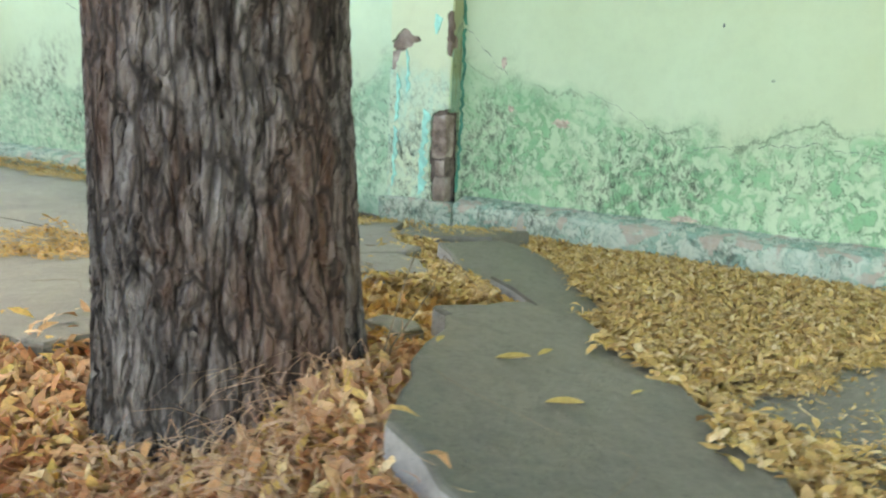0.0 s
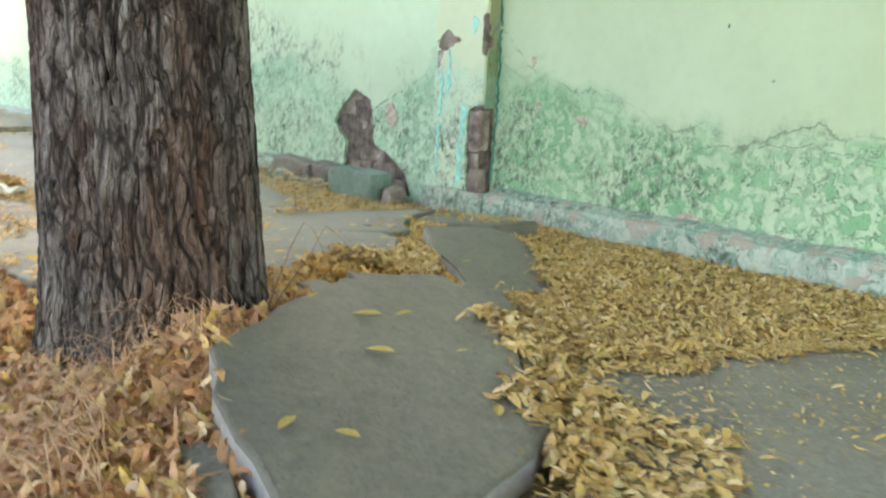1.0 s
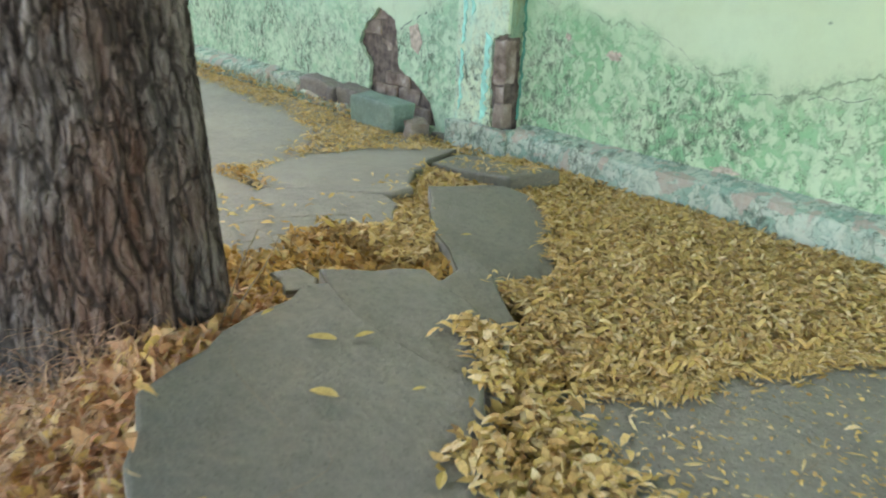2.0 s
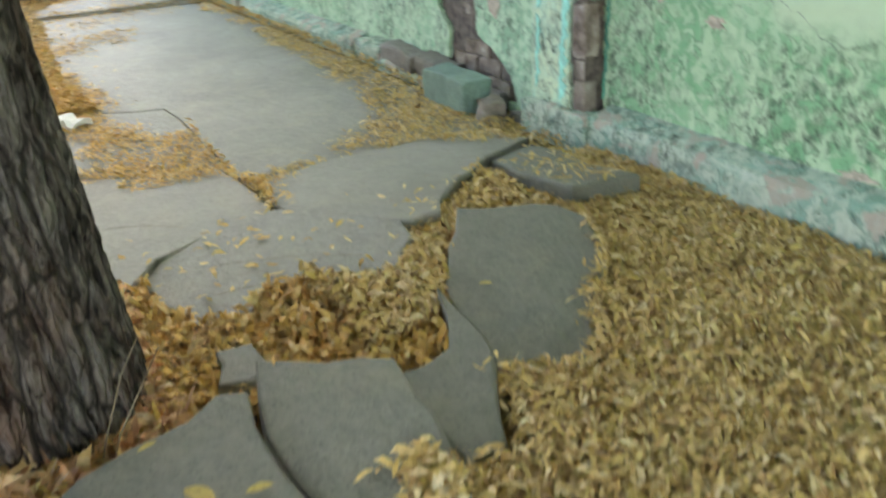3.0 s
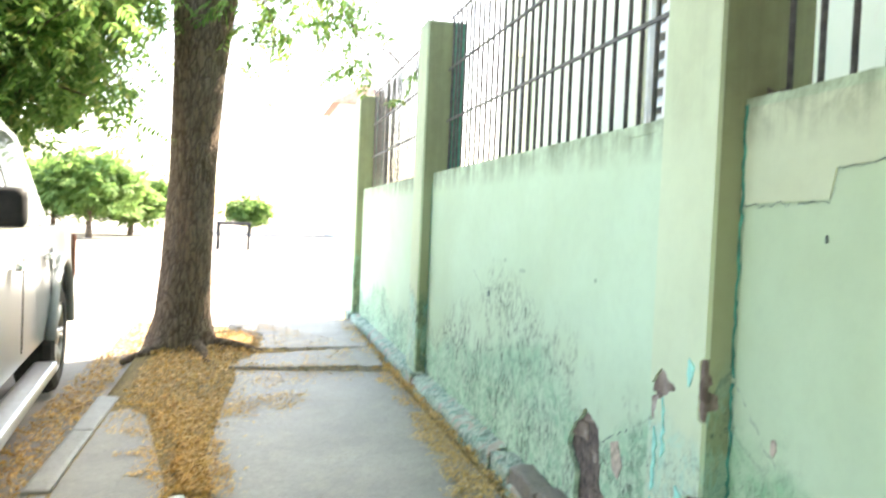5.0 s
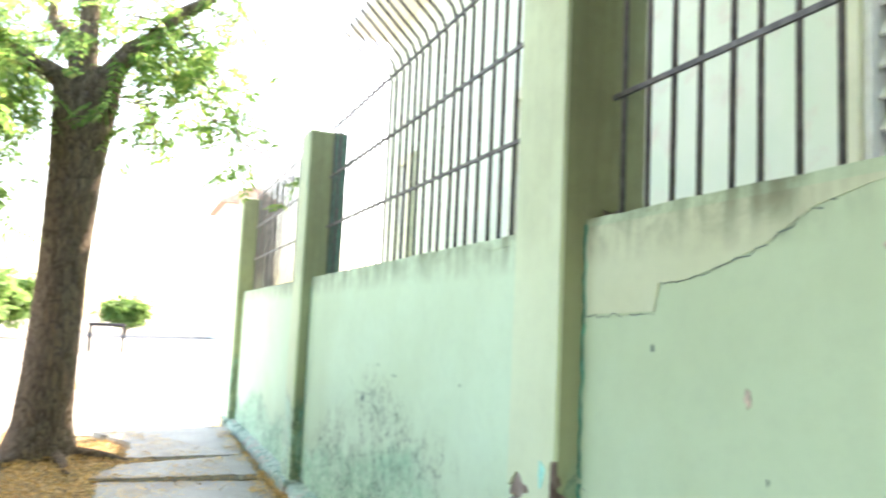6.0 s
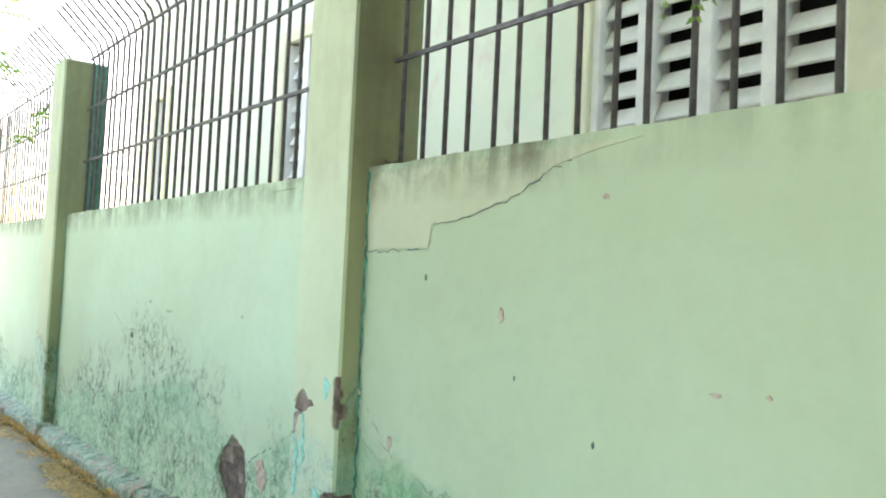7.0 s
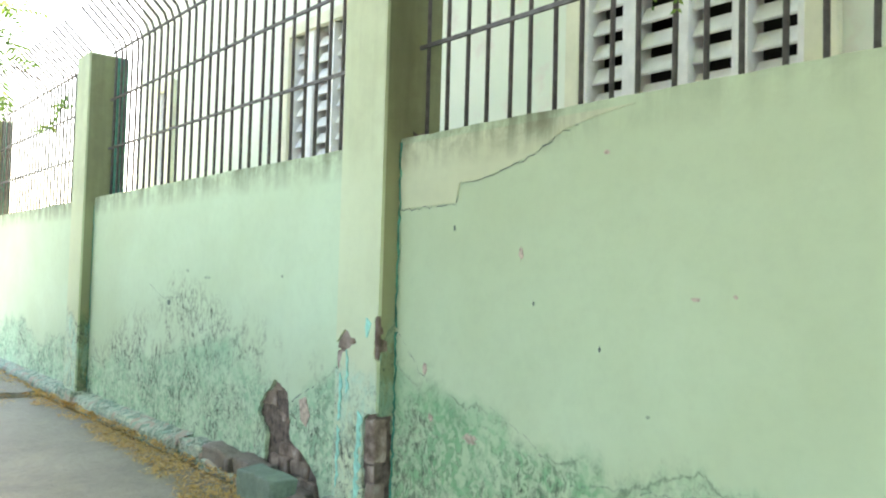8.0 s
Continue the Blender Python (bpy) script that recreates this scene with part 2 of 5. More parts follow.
def bark_mat(name, dark, mid, light, red, plates=24.0):
    m = Mat(name, 0.95, spec=0.2)
    p = m.where(1, 1, 0.42)
    a = m.noise(p, 46.0, 8, 0.7, 0.8)
    wide = m.noise(m.where(1, 1, 0.32), 18.0, 6, 0.65, 0.7)
    b = m.noise(m.where(1, 1, 0.25), 5.0, 5)
    both = m.math("MULTIPLY_ADD", wide, 0.55, m.math("MULTIPLY", a, 0.45))
    col = m.ramp(both, [(0.40, dark), (0.47, mid), (0.62, light)])
    col = m.mix(m.ramp(b, [(0.48, 0.0), (0.64, 0.6)]), col, m.mix(a, red, tuple(x * 1.5 for x in red)))
    # long scaly plates parted by dark furrows
    drift = m.node("ShaderNodeTexNoise", Scale=9.0, Detail=4.0)
    m.link(m.where(1, 1, 0.6), drift.inputs["Vector"])
    bend = m.t.nodes.new("ShaderNodeVectorMath")
    bend.operation = "MULTIPLY_ADD"
    m.link(drift.outputs["Color"], bend.inputs[0])
    bend.inputs[1].default_value = (0.055, 0.055, 0.055)
    m.link(m.where(1, 1, 0.24), bend.inputs[2])
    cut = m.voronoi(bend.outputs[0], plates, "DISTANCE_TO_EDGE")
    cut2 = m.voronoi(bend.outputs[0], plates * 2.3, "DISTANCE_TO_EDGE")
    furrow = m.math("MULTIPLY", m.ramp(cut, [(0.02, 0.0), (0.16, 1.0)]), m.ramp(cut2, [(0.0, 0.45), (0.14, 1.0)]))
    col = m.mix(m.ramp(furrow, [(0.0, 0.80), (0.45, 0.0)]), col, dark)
    m.color(col)
    m.bump(m.math("ADD", m.math("MULTIPLY", furrow, 0.9), m.math("ADD", both, m.math("MULTIPLY", m.noise(m.where(1, 1, 0.5), 95.0, 4), 0.4))), 1.0, 0.020)
    return m.m


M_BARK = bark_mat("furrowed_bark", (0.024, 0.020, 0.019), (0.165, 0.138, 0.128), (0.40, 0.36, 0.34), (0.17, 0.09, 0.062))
M_BARK2 = bark_mat("smooth_brown_bark", (0.09, 0.065, 0.05), (0.20, 0.15, 0.115), (0.32, 0.25, 0.20), (0.20, 0.13, 0.09))
M_YELLOW = leaf_mat("yellow_leaflets", [(0.0, (0.62, 0.40, 0.13)), (0.25, (0.74, 0.52, 0.22)), (0.5, (0.50, 0.295, 0.11)), (0.72, (0.82, 0.64, 0.38)), (0.86, (0.60, 0.42, 0.13)), (1.0, (0.26, 0.14, 0.065))])
M_RUST = leaf_mat("rust_leaflets", [(0.0, (0.70, 0.32, 0.14)), (0.2, (0.82, 0.52, 0.28)), (0.4, (0.58, 0.24, 0.11)), (0.58, (0.86, 0.63, 0.40)), (0.76, (0.80, 0.53, 0.15)), (0.9, (0.72, 0.40, 0.24)), (1.0, (0.36, 0.17, 0.09))])
M_GOLD = leaf_mat("golden_leaflets", [(0.0, (0.68, 0.39, 0.10)), (0.3, (0.76, 0.49, 0.17)), (0.55, (0.56, 0.29, 0.085)), (0.8, (0.80, 0.59, 0.29)), (1.0, (0.36, 0.18, 0.06))])
M_STRAW = leaf_mat("dry_grass_straw", [(0.0, (0.70, 0.48, 0.30)), (0.5, (0.74, 0.46, 0.31)), (1.0, (0.60, 0.32, 0.19))])
M_GREEN = leaf_mat("fresh_green_leaflets", [(0.0, (0.11, 0.22, 0.06)), (0.5, (0.18, 0.32, 0.09)), (0.85, (0.27, 0.40, 0.12)), (1.0, (0.36, 0.38, 0.13))], 0.5, 0.66)
M_FAR = leaf_mat("far_foliage", [(0.0, (0.11, 0.21, 0.06)), (0.6, (0.18, 0.31, 0.09)), (1.0, (0.26, 0.38, 0.13))], 0.6, 0.55)
M_IRON = plain("dark_grey_iron", (0.13, 0.125, 0.13), 0.55, 0.3, 0.35, 30)
M_INNER_SIDE = plain("dark_teal_inner_side", (0.06, 0.26, 0.20), 0.5, 0.1, 0.3, 30)


def facade_mat():
    m = Mat("pale_facade_limewash", 0.9, spec=0.2)
    p = m.where()
    a = m.noise(p, 1.2, 5)
    col = m.ramp(a, [(0.35, (0.66, 0.75, 0.62)), (0.65, (0.76, 0.80, 0.70))])
    col = m.mix(m.ramp(m.noise(p, 3.5, 6, 0.6, 0.4), [(0.54, 0.0), (0.68, 0.6)]), col, (0.70, 0.60, 0.56))
    m.color(col)
    m.bump(m.noise(p, 35.0, 5), 0.25, 0.004)
    return m.m


M_FACADE = facade_mat()
M_CREAM = plain("cream_window_surround", (0.70, 0.70, 0.54), 0.85, 0, 0.12, 4)
M_SLAT = plain("white_cement_slat", (0.80, 0.80, 0.79), 0.75, 0, 0.10, 9)
# near-black, stands in for the unshown unlit room
M_UNLIT = plain("unlit_room_black", (0.02, 0.02, 0.02), 0.9)
M_ROOF = plain("red_clay_tiles", (0.36, 0.13, 0.08), 0.85, 0, 0.35, 6)
M_OLD_ROOF = plain("faded_clay_tiles", (0.50, 0.31, 0.25), 0.9, 0, 0.3, 4)
M_WHITE_WALL = plain("white_street_wall", (0.72, 0.71, 0.68), 0.9, 0, 0.08, 0.5)
M_CRACK = plain("crack_shadow_dust", (0.13, 0.18, 0.17), 0.95, 0, 0.4, 40)
M_FADED = plain("faded_green_scuff", (0.36, 0.48, 0.36), 0.95, 0, 0.4, 60)
M_CORNER_TEAL = plain("dark_teal_strip", (0.09, 0.36, 0.27), 0.9, 0, 0.6, 18)
M_TURQUOISE = plain("turquoise_undercoat", (0.33, 0.74, 0.66), 0.9, 0, 0.25, 30)
M_PINK = plain("bare_pink_undercoat", (0.50, 0.42, 0.36), 0.95, 0, 0.45, 45)


# ---- small builders ----
def part(name, bm, material, parent=None, label="", smooth=False):
    """Links a bmesh as one mesh object, under a thing where one is given."""
    me = bpy.data.meshes.new(name)
    bmesh.ops.recalc_face_normals(bm, faces=bm.faces[:])
    bm.to_mesh(me)
    bm.free()
    return mesh_part(name, me, material, parent, label, smooth)


def mesh_part(name, me, material, parent=None, label="", smooth=False):
    for mat in material if isinstance(material, (list, tuple)) else [material]:
        if len(me.materials) < 8:
            me.materials.append(mat)
    if smooth:
        me.shade_smooth()
    ob = new(name, me)
    ob.parent = parent
    return tagged(ob, label) if label else ob


def empty(name, label, category, group="", kind="", at=(0, 0, 0)):
    ob = new(name)
    ob.empty_display_size = 0.1
    ob.location = at
    return tagged(ob, label, category, group, kind)


def box_bm(x0, x1, y0, y1, z0, z1, bevel=0.0, seg=1, bm=None):
    own = bm is None
    bm = bm or bmesh.new()
    r = bmesh.ops.create_cube(bm, size=1.0)
    for v in r["verts"]:
        v.co = Vector((x0 + (v.co.x + 0.5) * (x1 - x0), y0 + (v.co.y + 0.5) * (y1 - y0), z0 + (v.co.z + 0.5) * (z1 - z0)))
    if bevel:
        edges = list({e for v in r["verts"] for e in v.link_edges})
        bmesh.ops.bevel(bm, geom=edges, offset=bevel, segments=seg, affect="EDGES", profile=0.6)
    return bm


def tube_bm(points, radii, sides=8, bm=None, cap=True):
    """A tube along points with a radius at each."""
    bm = bm or bmesh.new()
    rings = []
    for i, p in enumerate(points):
        p = Vector(p)
        a = Vector(points[max(i - 1, 0)])
        b = Vector(points[min(i + 1, len(points) - 1)])
        d = (b - a).normalized()
        u = d.cross(Vector((0.31, 0.77, 0.55))).normalized()
        w = d.cross(u)
        r = radii[i] if isinstance(radii, (list, tuple)) else radii
        rings.append([bm.verts.new(p + r * (math.cos(k * math.tau / sides) * u + math.sin(k * math.tau / sides) * w)) for k in range(sides)])
    for a, b in zip(rings, rings[1:]):
        for k in range(sides):
            bm.faces.new((a[k], a[(k + 1) % sides], b[(k + 1) % sides], b[k]))
    if cap:
        bm.faces.new(rings[0][::-1])
        bm.faces.new(rings[-1])
    return bm


def rough_bm(bm, amount, scale, seed=0.0):
    """Shifts every vertex by smooth noise, for worn edges."""
    for v in bm.verts:
        v.co += amount * noise.noise_vector(v.co * scale + Vector((seed, seed * 1.7, -seed)))
    return bm


def inside(px, py, poly):
    """Which of the points lie in the outline."""
    res = np.zeros(len(px), bool)
    n = len(poly)
    for i in range(n):
        (x0, y0), (x1, y1) = poly[i], poly[(i + 1) % n]
        cross = (y0 > py) != (y1 > py)
        res ^= cross & (px < (x1 - x0) * (py - y0) / ((y1 - y0) or 1e-9) + x0)
    return res


# ---- ground, road, kerb ----
GROUND = -0.065


def pit_dip(x, y):
    """How deep the ground has sunk before the near tree."""
    return 0.075 * np.exp(-(((x + 1.08) / 0.45) ** 2) - ((y - 0.40) / 0.30) ** 2)


def ground_sheet():
    bm = bmesh.new()
    xs = [-900, -200, -60, -30, -20, -14, -10, -6, -3, -2.2, -1.8, -1.5, -1.25, -1.0, -0.75, -0.5, -0.2, 0.2, 2, 6, 12, 40, 200, 900]
    ys = [-900, -200, -60, -25, -12, -6, -2, -0.6, -0.3, -0.1, 0.1, 0.25, 0.4, 0.55, 0.8, 1.2, 3, 8, 25, 80, 300, 900]
    grid = [[bm.verts.new((x, y, GROUND - float(pit_dip(x, y)) - (0.02 if -12 < x < 6 and 0.5 < y < 2.5 else 0.0))) for x in xs] for y in ys]
    for r0, r1 in zip(grid, grid[1:]):
        for i in range(len(xs) - 1):
            bm.faces.new((r0[i], r0[i + 1], r1[i + 1], r1[i]))
    return tagged(part("ground", bm, M_ROAD), "dusty pale street ground reaching to the horizon", "ground", kind="structure")


ground_sheet()
WALL_Y, WALL_TOP = 2.70, 1.57
FRONT_Y = 2.615


def bed_height(x, y):
    """The soil's height, with mounds round the tree feet; far off it lies nearly flush with the slabs."""
    z = -0.055 + 0.017 * np.clip((-2.3 - x) / 0.4, 0, 1)
    z = z + 0.055 * np.exp(-((x + 1.15) ** 2 + (y - 1.1) ** 2) / 0.5) + 0.05 * np.exp(-((x + 7.35) ** 2 + (y - 0.82) ** 2) / 0.5)
    z = z - pit_dip(x, y) + 0.062 * np.exp(-((x + 0.83) ** 2 + (y - 0.73) ** 2) / 0.016)
    return z + 0.042 * np.exp(-((x + 1.55) ** 2 + (y - 1.42) ** 2) / 0.12) + 0.030 * np.exp(-((x + 1.97) ** 2 + (y - 1.53) ** 2) / 0.03)


def bed():
    """The soil under the pavement, uneven, between kerb and wall."""
    bm = bmesh.new()
    nx, ny = 172, 34
    x0, x1, y0, y1 = -16.0, 7.0, 0.50, 2.72
    rows = []
    for j in range(ny + 1):
        row = []
        for i in range(nx + 1):
            x, y = x0 + (x1 - x0) * i / nx, y0 + (y1 - y0) * j / ny
            z = float(bed_height(x, y)) + 0.007 * noise.noise((x * 2.1, y * 2.1, 0.3))
            row.append(bm.verts.new((x, y, z)))
        rows.append(row)
    for a, b in zip(rows, rows[1:]):
        for i in range(nx):
            bm.faces.new((a[i], a[i + 1], b[i + 1], b[i]))
    rim = [rows[0][i] for i in range(nx + 1)]
    low = [bm.verts.new((v.co.x, v.co.y, -0.2)) for v in rim]
    for i in range(nx):
        bm.faces.new((rim[i + 1], rim[i], low[i], low[i + 1]))
    return tagged(part("pavement_bed", bm, M_DIRT, smooth=True), "brown soil and leaf mould under the broken pavement", "soil", kind="structure")


bed()
kerb = empty("kerb", "worn grey concrete kerb along the gutter", "kerb", kind="structure")
rng = random.Random(5)
x = 7.0
while x > -14:
    length = rng.uniform(0.85, 1.05)
    if x - length > 0.2 or -6.3 < x - length and x < -1.55:
        drop = rng.uniform(-0.025, 0.0)
        bm = box_bm(x - length + 0.012, x, 0.46, 0.585, -0.2, -0.02 + drop, 0.022, 2)
        rough_bm(bm, 0.012, 5.0, x)
        part("kerb_stone", bm, M_KERB, kerb)
    x -= length

# ---- pavement slabs ----
pavement = empty("pavement", "cracked and heaved grey concrete pavement", "pavement", kind="structure")
SLABS = []


def slab(outline, z, tilt=(0.0, 0.0), thick=0.06, material=None, jag=0.012, seed=1, edge=None, worn=1.0):
    """One piece of broken concrete with ragged edges. tilt: rise per metre along x and y."""
    r = random.Random(seed)
    cx = sum(p[0] for p in outline) / len(outline)
    cy = sum(p[1] for p in outline) / len(outline)
    rim = []
    for (xa, ya), (xb, yb) in zip(outline, outline[1:] + outline[:1]):
        steps = max(1, int(math.hypot(xb - xa, yb - ya) / 0.055))
        for s in range(steps):
            k = s / steps
            wob = jag * (0 if s == 0 else 1)
            rim.append((xa + (xb - xa) * k + r.uniform(-wob, wob), ya + (yb - ya) * k + r.uniform(-wob, wob)))
    SLABS.append((rim, z, tilt, cx, cy))
    bm = bmesh.new()

    def high(px, py):
        return z + tilt[0] * (px - cx) + tilt[1] * (py - cy)

    loops = []
    for inset, dz in ((0.010 * worn, 0.0), (0.003 * worn, -0.003 * worn), (0.0, -0.010 * worn), (-0.002, -thick)):
        loop = []
        for px, py in rim:
            d = math.hypot(cx - px, cy - py) or 1
            qx, qy = px + (cx - px) / d * inset, py + (cy - py) / d * inset
            jit = 0 if dz == 0 else 0.003 * noise.noise((px * 30, py * 30, dz * 50))
            loop.append(bm.verts.new((qx, qy, high(qx, qy) + dz + jit)))
        loops.append(loop)
    n = len(rim)
    for level, (a, b) in enumerate(zip(loops, loops[1:])):
        for i in range(n):
            f = bm.faces.new((a[i], a[(i + 1) % n], b[(i + 1) % n], b[i]))
            f.material_index = 1 if level == 2 else 0
    bm.faces.new(loops[0])
    return part("slab", bm, [material or M_SLAB, edge or M_EDGE], pavement)


def slab_top(px, py):
    """The height of the pavement or of the soil at points."""
    h = bed_height(px, py)
    on = np.zeros(len(px), bool)
    for rim, z, tilt, cx, cy in SLABS:
        hit = inside(px, py, rim)
        h[hit] = z + tilt[0] * (px[hit] - cx) + tilt[1] * (py[hit] - cy)
        on |= hit
    return h, on


# the heaved slabs beside the tree
slab([(-0.68, 0.65), (-0.72, 0.74), (-0.775, 0.85), (-0.80, 0.93), (-0.815, 1.02), (-0.85, 1.075), (-0.835, 1.122), (-0.757, 1.108), (-0.665, 1.112), (-0.595, 1.124), (-0.53, 1.136), (-0.469, 1.155), (-0.408, 1.18), (-0.30, 1.115), (-0.205, 1.02), (-0.175, 0.955), (-0.14, 0.85), (-0.12, 0.74), (-0.03, 0.56), (-0.06, 0.45), (-0.21, 0.49), (-0.36, 0.535), (-0.54, 0.575)], 0.062, (-0.16, 0.0), 0.085, M_SLAB_DARK, 0.013, seed=2)
slab([(-0.935, 1.165), (-0.875, 1.27), (-0.828, 1.385), (-0.717, 1.374), (-0.677, 1.381), (-0.588, 1.365), (-0.509, 1.347), (-0.47, 1.285), (-0.405, 1.25), (-0.385, 1.195), (-0.469, 1.168), (-0.53, 1.149), (-0.595, 1.137), (-0.665, 1.125), (-0.757, 1.121), (-0.84, 1.136)], 0.062, (-0.15, 0.0), 0.07, M_SLAB_DARK, 0.008, seed=3)
slab([(-0.842, 1.398), (-0.843, 1.454), (-0.86, 1.515), (-0.95, 1.565), (-1.03, 1.588), (-0.91, 1.592), (-0.80, 1.583), (-0.66, 1.50), (-0.61, 1.48), (-0.60, 1.40), (-0.68, 1.395), (-0.72, 1.387)], 0.034, (-0.18, 0.03), 0.06, M_SLAB_DARK, 0.008, seed=4)
slab([(-1.345, 1.825), (-1.255, 2.07), (-1.18, 2.102), (-1.10, 2.078), (-1.045, 2.06), (-0.985, 2.01), (-0.955, 1.94), (-0.905, 1.92), (-0.835, 1.855), (-0.75, 1.775), (-0.80, 1.60), (-0.885, 1.604), (-1.00, 1.612), (-1.07, 1.625), (-1.15, 1.68), (-1.27, 1.775)], 0.026, (-0.21, 0.0), 0.075, M_SLAB_DARK, 0.007, seed=5)
# the next three slabs take dark concrete on their edges as painted shade
slab([(-1.79, 2.215), (-1.865, 2.42), (-1.73, 2.455), (-1.60, 2.42), (-1.52, 2.40), (-1.42, 2.425), (-1.33, 2.425), (-1.345, 2.32), (-1.37, 2.215), (-1.41, 2.208), (-1.50, 2.195), (-1.60, 2.19)], 0.030, (0.10, -0.02), 0.055, M_SLAB_DARK, 0.007, seed=6, edge=M_SLAB_DARK)
slab([(-2.55, 0.62), (-2.55, 1.09), (-2.43, 1.30), (-2.325, 1.49), (-1.97, 1.495), (-1.735, 1.475), (-1.69, 1.27), (-1.625, 1.13), (-1.49, 1.045), (-1.44, 1.0), (-1.46, 0.62)], 0.012, (0.070, 0.0), 0.07, M_SLAB, 0.008, seed=7, edge=M_SLAB_DARK)
slab([(-2.04, 1.545), (-2.15, 1.75), (-2.19, 2.18), (-2.10, 2.41), (-1.91, 2.45), (-1.79, 2.20), (-1.59, 1.965), (-1.475, 1.85), (-1.392, 1.805), (-1.38, 1.71), (-1.48, 1.63), (-1.635, 1.56), (-1.715, 1.492), (-1.86, 1.51)], 0.032, (0.105, -0.02), 0.065, M_SLAB, 0.008, seed=8, edge=M_SLAB_DARK)
slab([(-1.56, 1.08), (-1.65, 1.15), (-1.70, 1.27), (-1.722, 1.468), (-1.648, 1.561), (-1.512, 1.634), (-1.405, 1.697), (-1.31, 1.68), (-1.20, 1.585), (-1.20, 1.48), (-1.29, 1.40), (-1.305, 1.31), (-1.22, 1.23), (-1.26, 1.135), (-1.42, 1.06)], 0.041, (0.0, 0.085), 0.05, M_SLAB, 0.014, seed=9)
slab([(-1.096, 1.13), (-1.087, 1.20), (-1.0, 1.205), (-0.955, 1.165), (-0.975, 1.10)], 0.05, (0.0, 0.0), 0.05, M_SLAB_DARK, seed=10)
# the long sheets towards the far tree
slab([(-2.03, 1.53), (-2.34, 1.515), (-3.05, 1.53), (-3.30, 1.515), (-3.33, 1.40), (-3.42, 1.26), (-4.0, 1.20), (-4.7, 1.235), (-5.3, 1.26), (-6.0, 1.32), (-6.38, 1.30), (-6.34, 2.25), (-6.3, 2.53), (-3.6, 2.53), (-2.40, 2.53), (-2.12, 2.45), (-2.205, 2.19), (-2.165, 1.75)], -0.030, (0.0, 0.0), 0.06, M_SLAB, 0.004, seed=11, worn=0.3)
slab([(-2.330, 1.508), (-2.432, 1.300), (-2.556, 1.085), (-2.556, 0.742), (-2.95, 0.677), (-3.174, 0.829), (-3.305, 1.038), (-3.424, 1.10), (-3.412, 1.25), (-3.326, 1.395), (-3.296, 1.509), (-3.05, 1.524)], -0.032, (0.0, 0.0), 0.06, M_SLAB, 0.004, seed=12, worn=0.3)
slab([(-2.57, 0.60), (-2.57, 0.735), (-2.95, 0.67), (-3.18, 0.82), (-3.31, 1.03), (-3.55, 1.06), (-4.0, 0.98), (-4.9, 0.82), (-5.1, 0.70), (-5.0, 0.60)], -0.027, (0.0, 0.0), 0.06, M_SLAB, 0.006, seed=13, worn=0.3)
slab([(-6.42, 1.72), (-6.45, 1.25), (-6.9, 1.45), (-7.15, 2.50), (-6.40, 2.50)], 0.01, (-0.05, 0.02), 0.07, M_SLAB, 0.025, seed=15)
slab([(-7.2, 1.50), (-7.9, 1.55), (-8.6, 1.2), (-8.8, 2.50), (-7.2, 2.50)], 0.05, (-0.03, 0.02), 0.07, M_SLAB, 0.025, seed=16)
slab([(-8.9, 0.65), (-11.2, 0.65), (-11.2, 2.5), (-8.9, 2.5)], -0.02, (0.0, 0.0), 0.06, M_SLAB, seed=17)
slab([(-11.25, 0.65), (-14.5, 0.65), (-14.5, 2.5), (-11.25, 2.5)], -0.03, (0.0, 0.0), 0.06, M_SLAB, seed=18)
# the sheet behind the camera and under the drift of leaves
slab([(-0.42, 1.36), (-0.30, 1.50), (-0.12, 2.05), (-0.05, 2.50), (1.3, 2.52), (1.35, 0.66), (0.25, 0.62), (0.05, 0.82), (-0.12, 1.08)], -0.025, (0.0, 0.01), 0.06, M_SLAB, seed=19)
slab([(1.40, 0.66), (1.36, 2.52), (3.6, 2.52), (3.6, 0.66)], -0.02, (0.0, 0.0), 0.06, M_SLAB, seed=20)
slab([(3.65, 0.66), (3.65, 2.52), (6.95, 2.52), (6.95, 0.66)], -0.025, (0.0, 0.0), 0.06, M_SLAB, seed=22)
slab([(-0.53, 0.51), (-0.50, 0.545), (-0.385, 0.52), (-0.25, 0.475), (-0.16, 0.40), (-0.24, 0.40), (-0.33, 0.44), (-0.44, 0.47)], 0.005, (0.0, 0.12), 0.06, M_SLAB, seed=21)


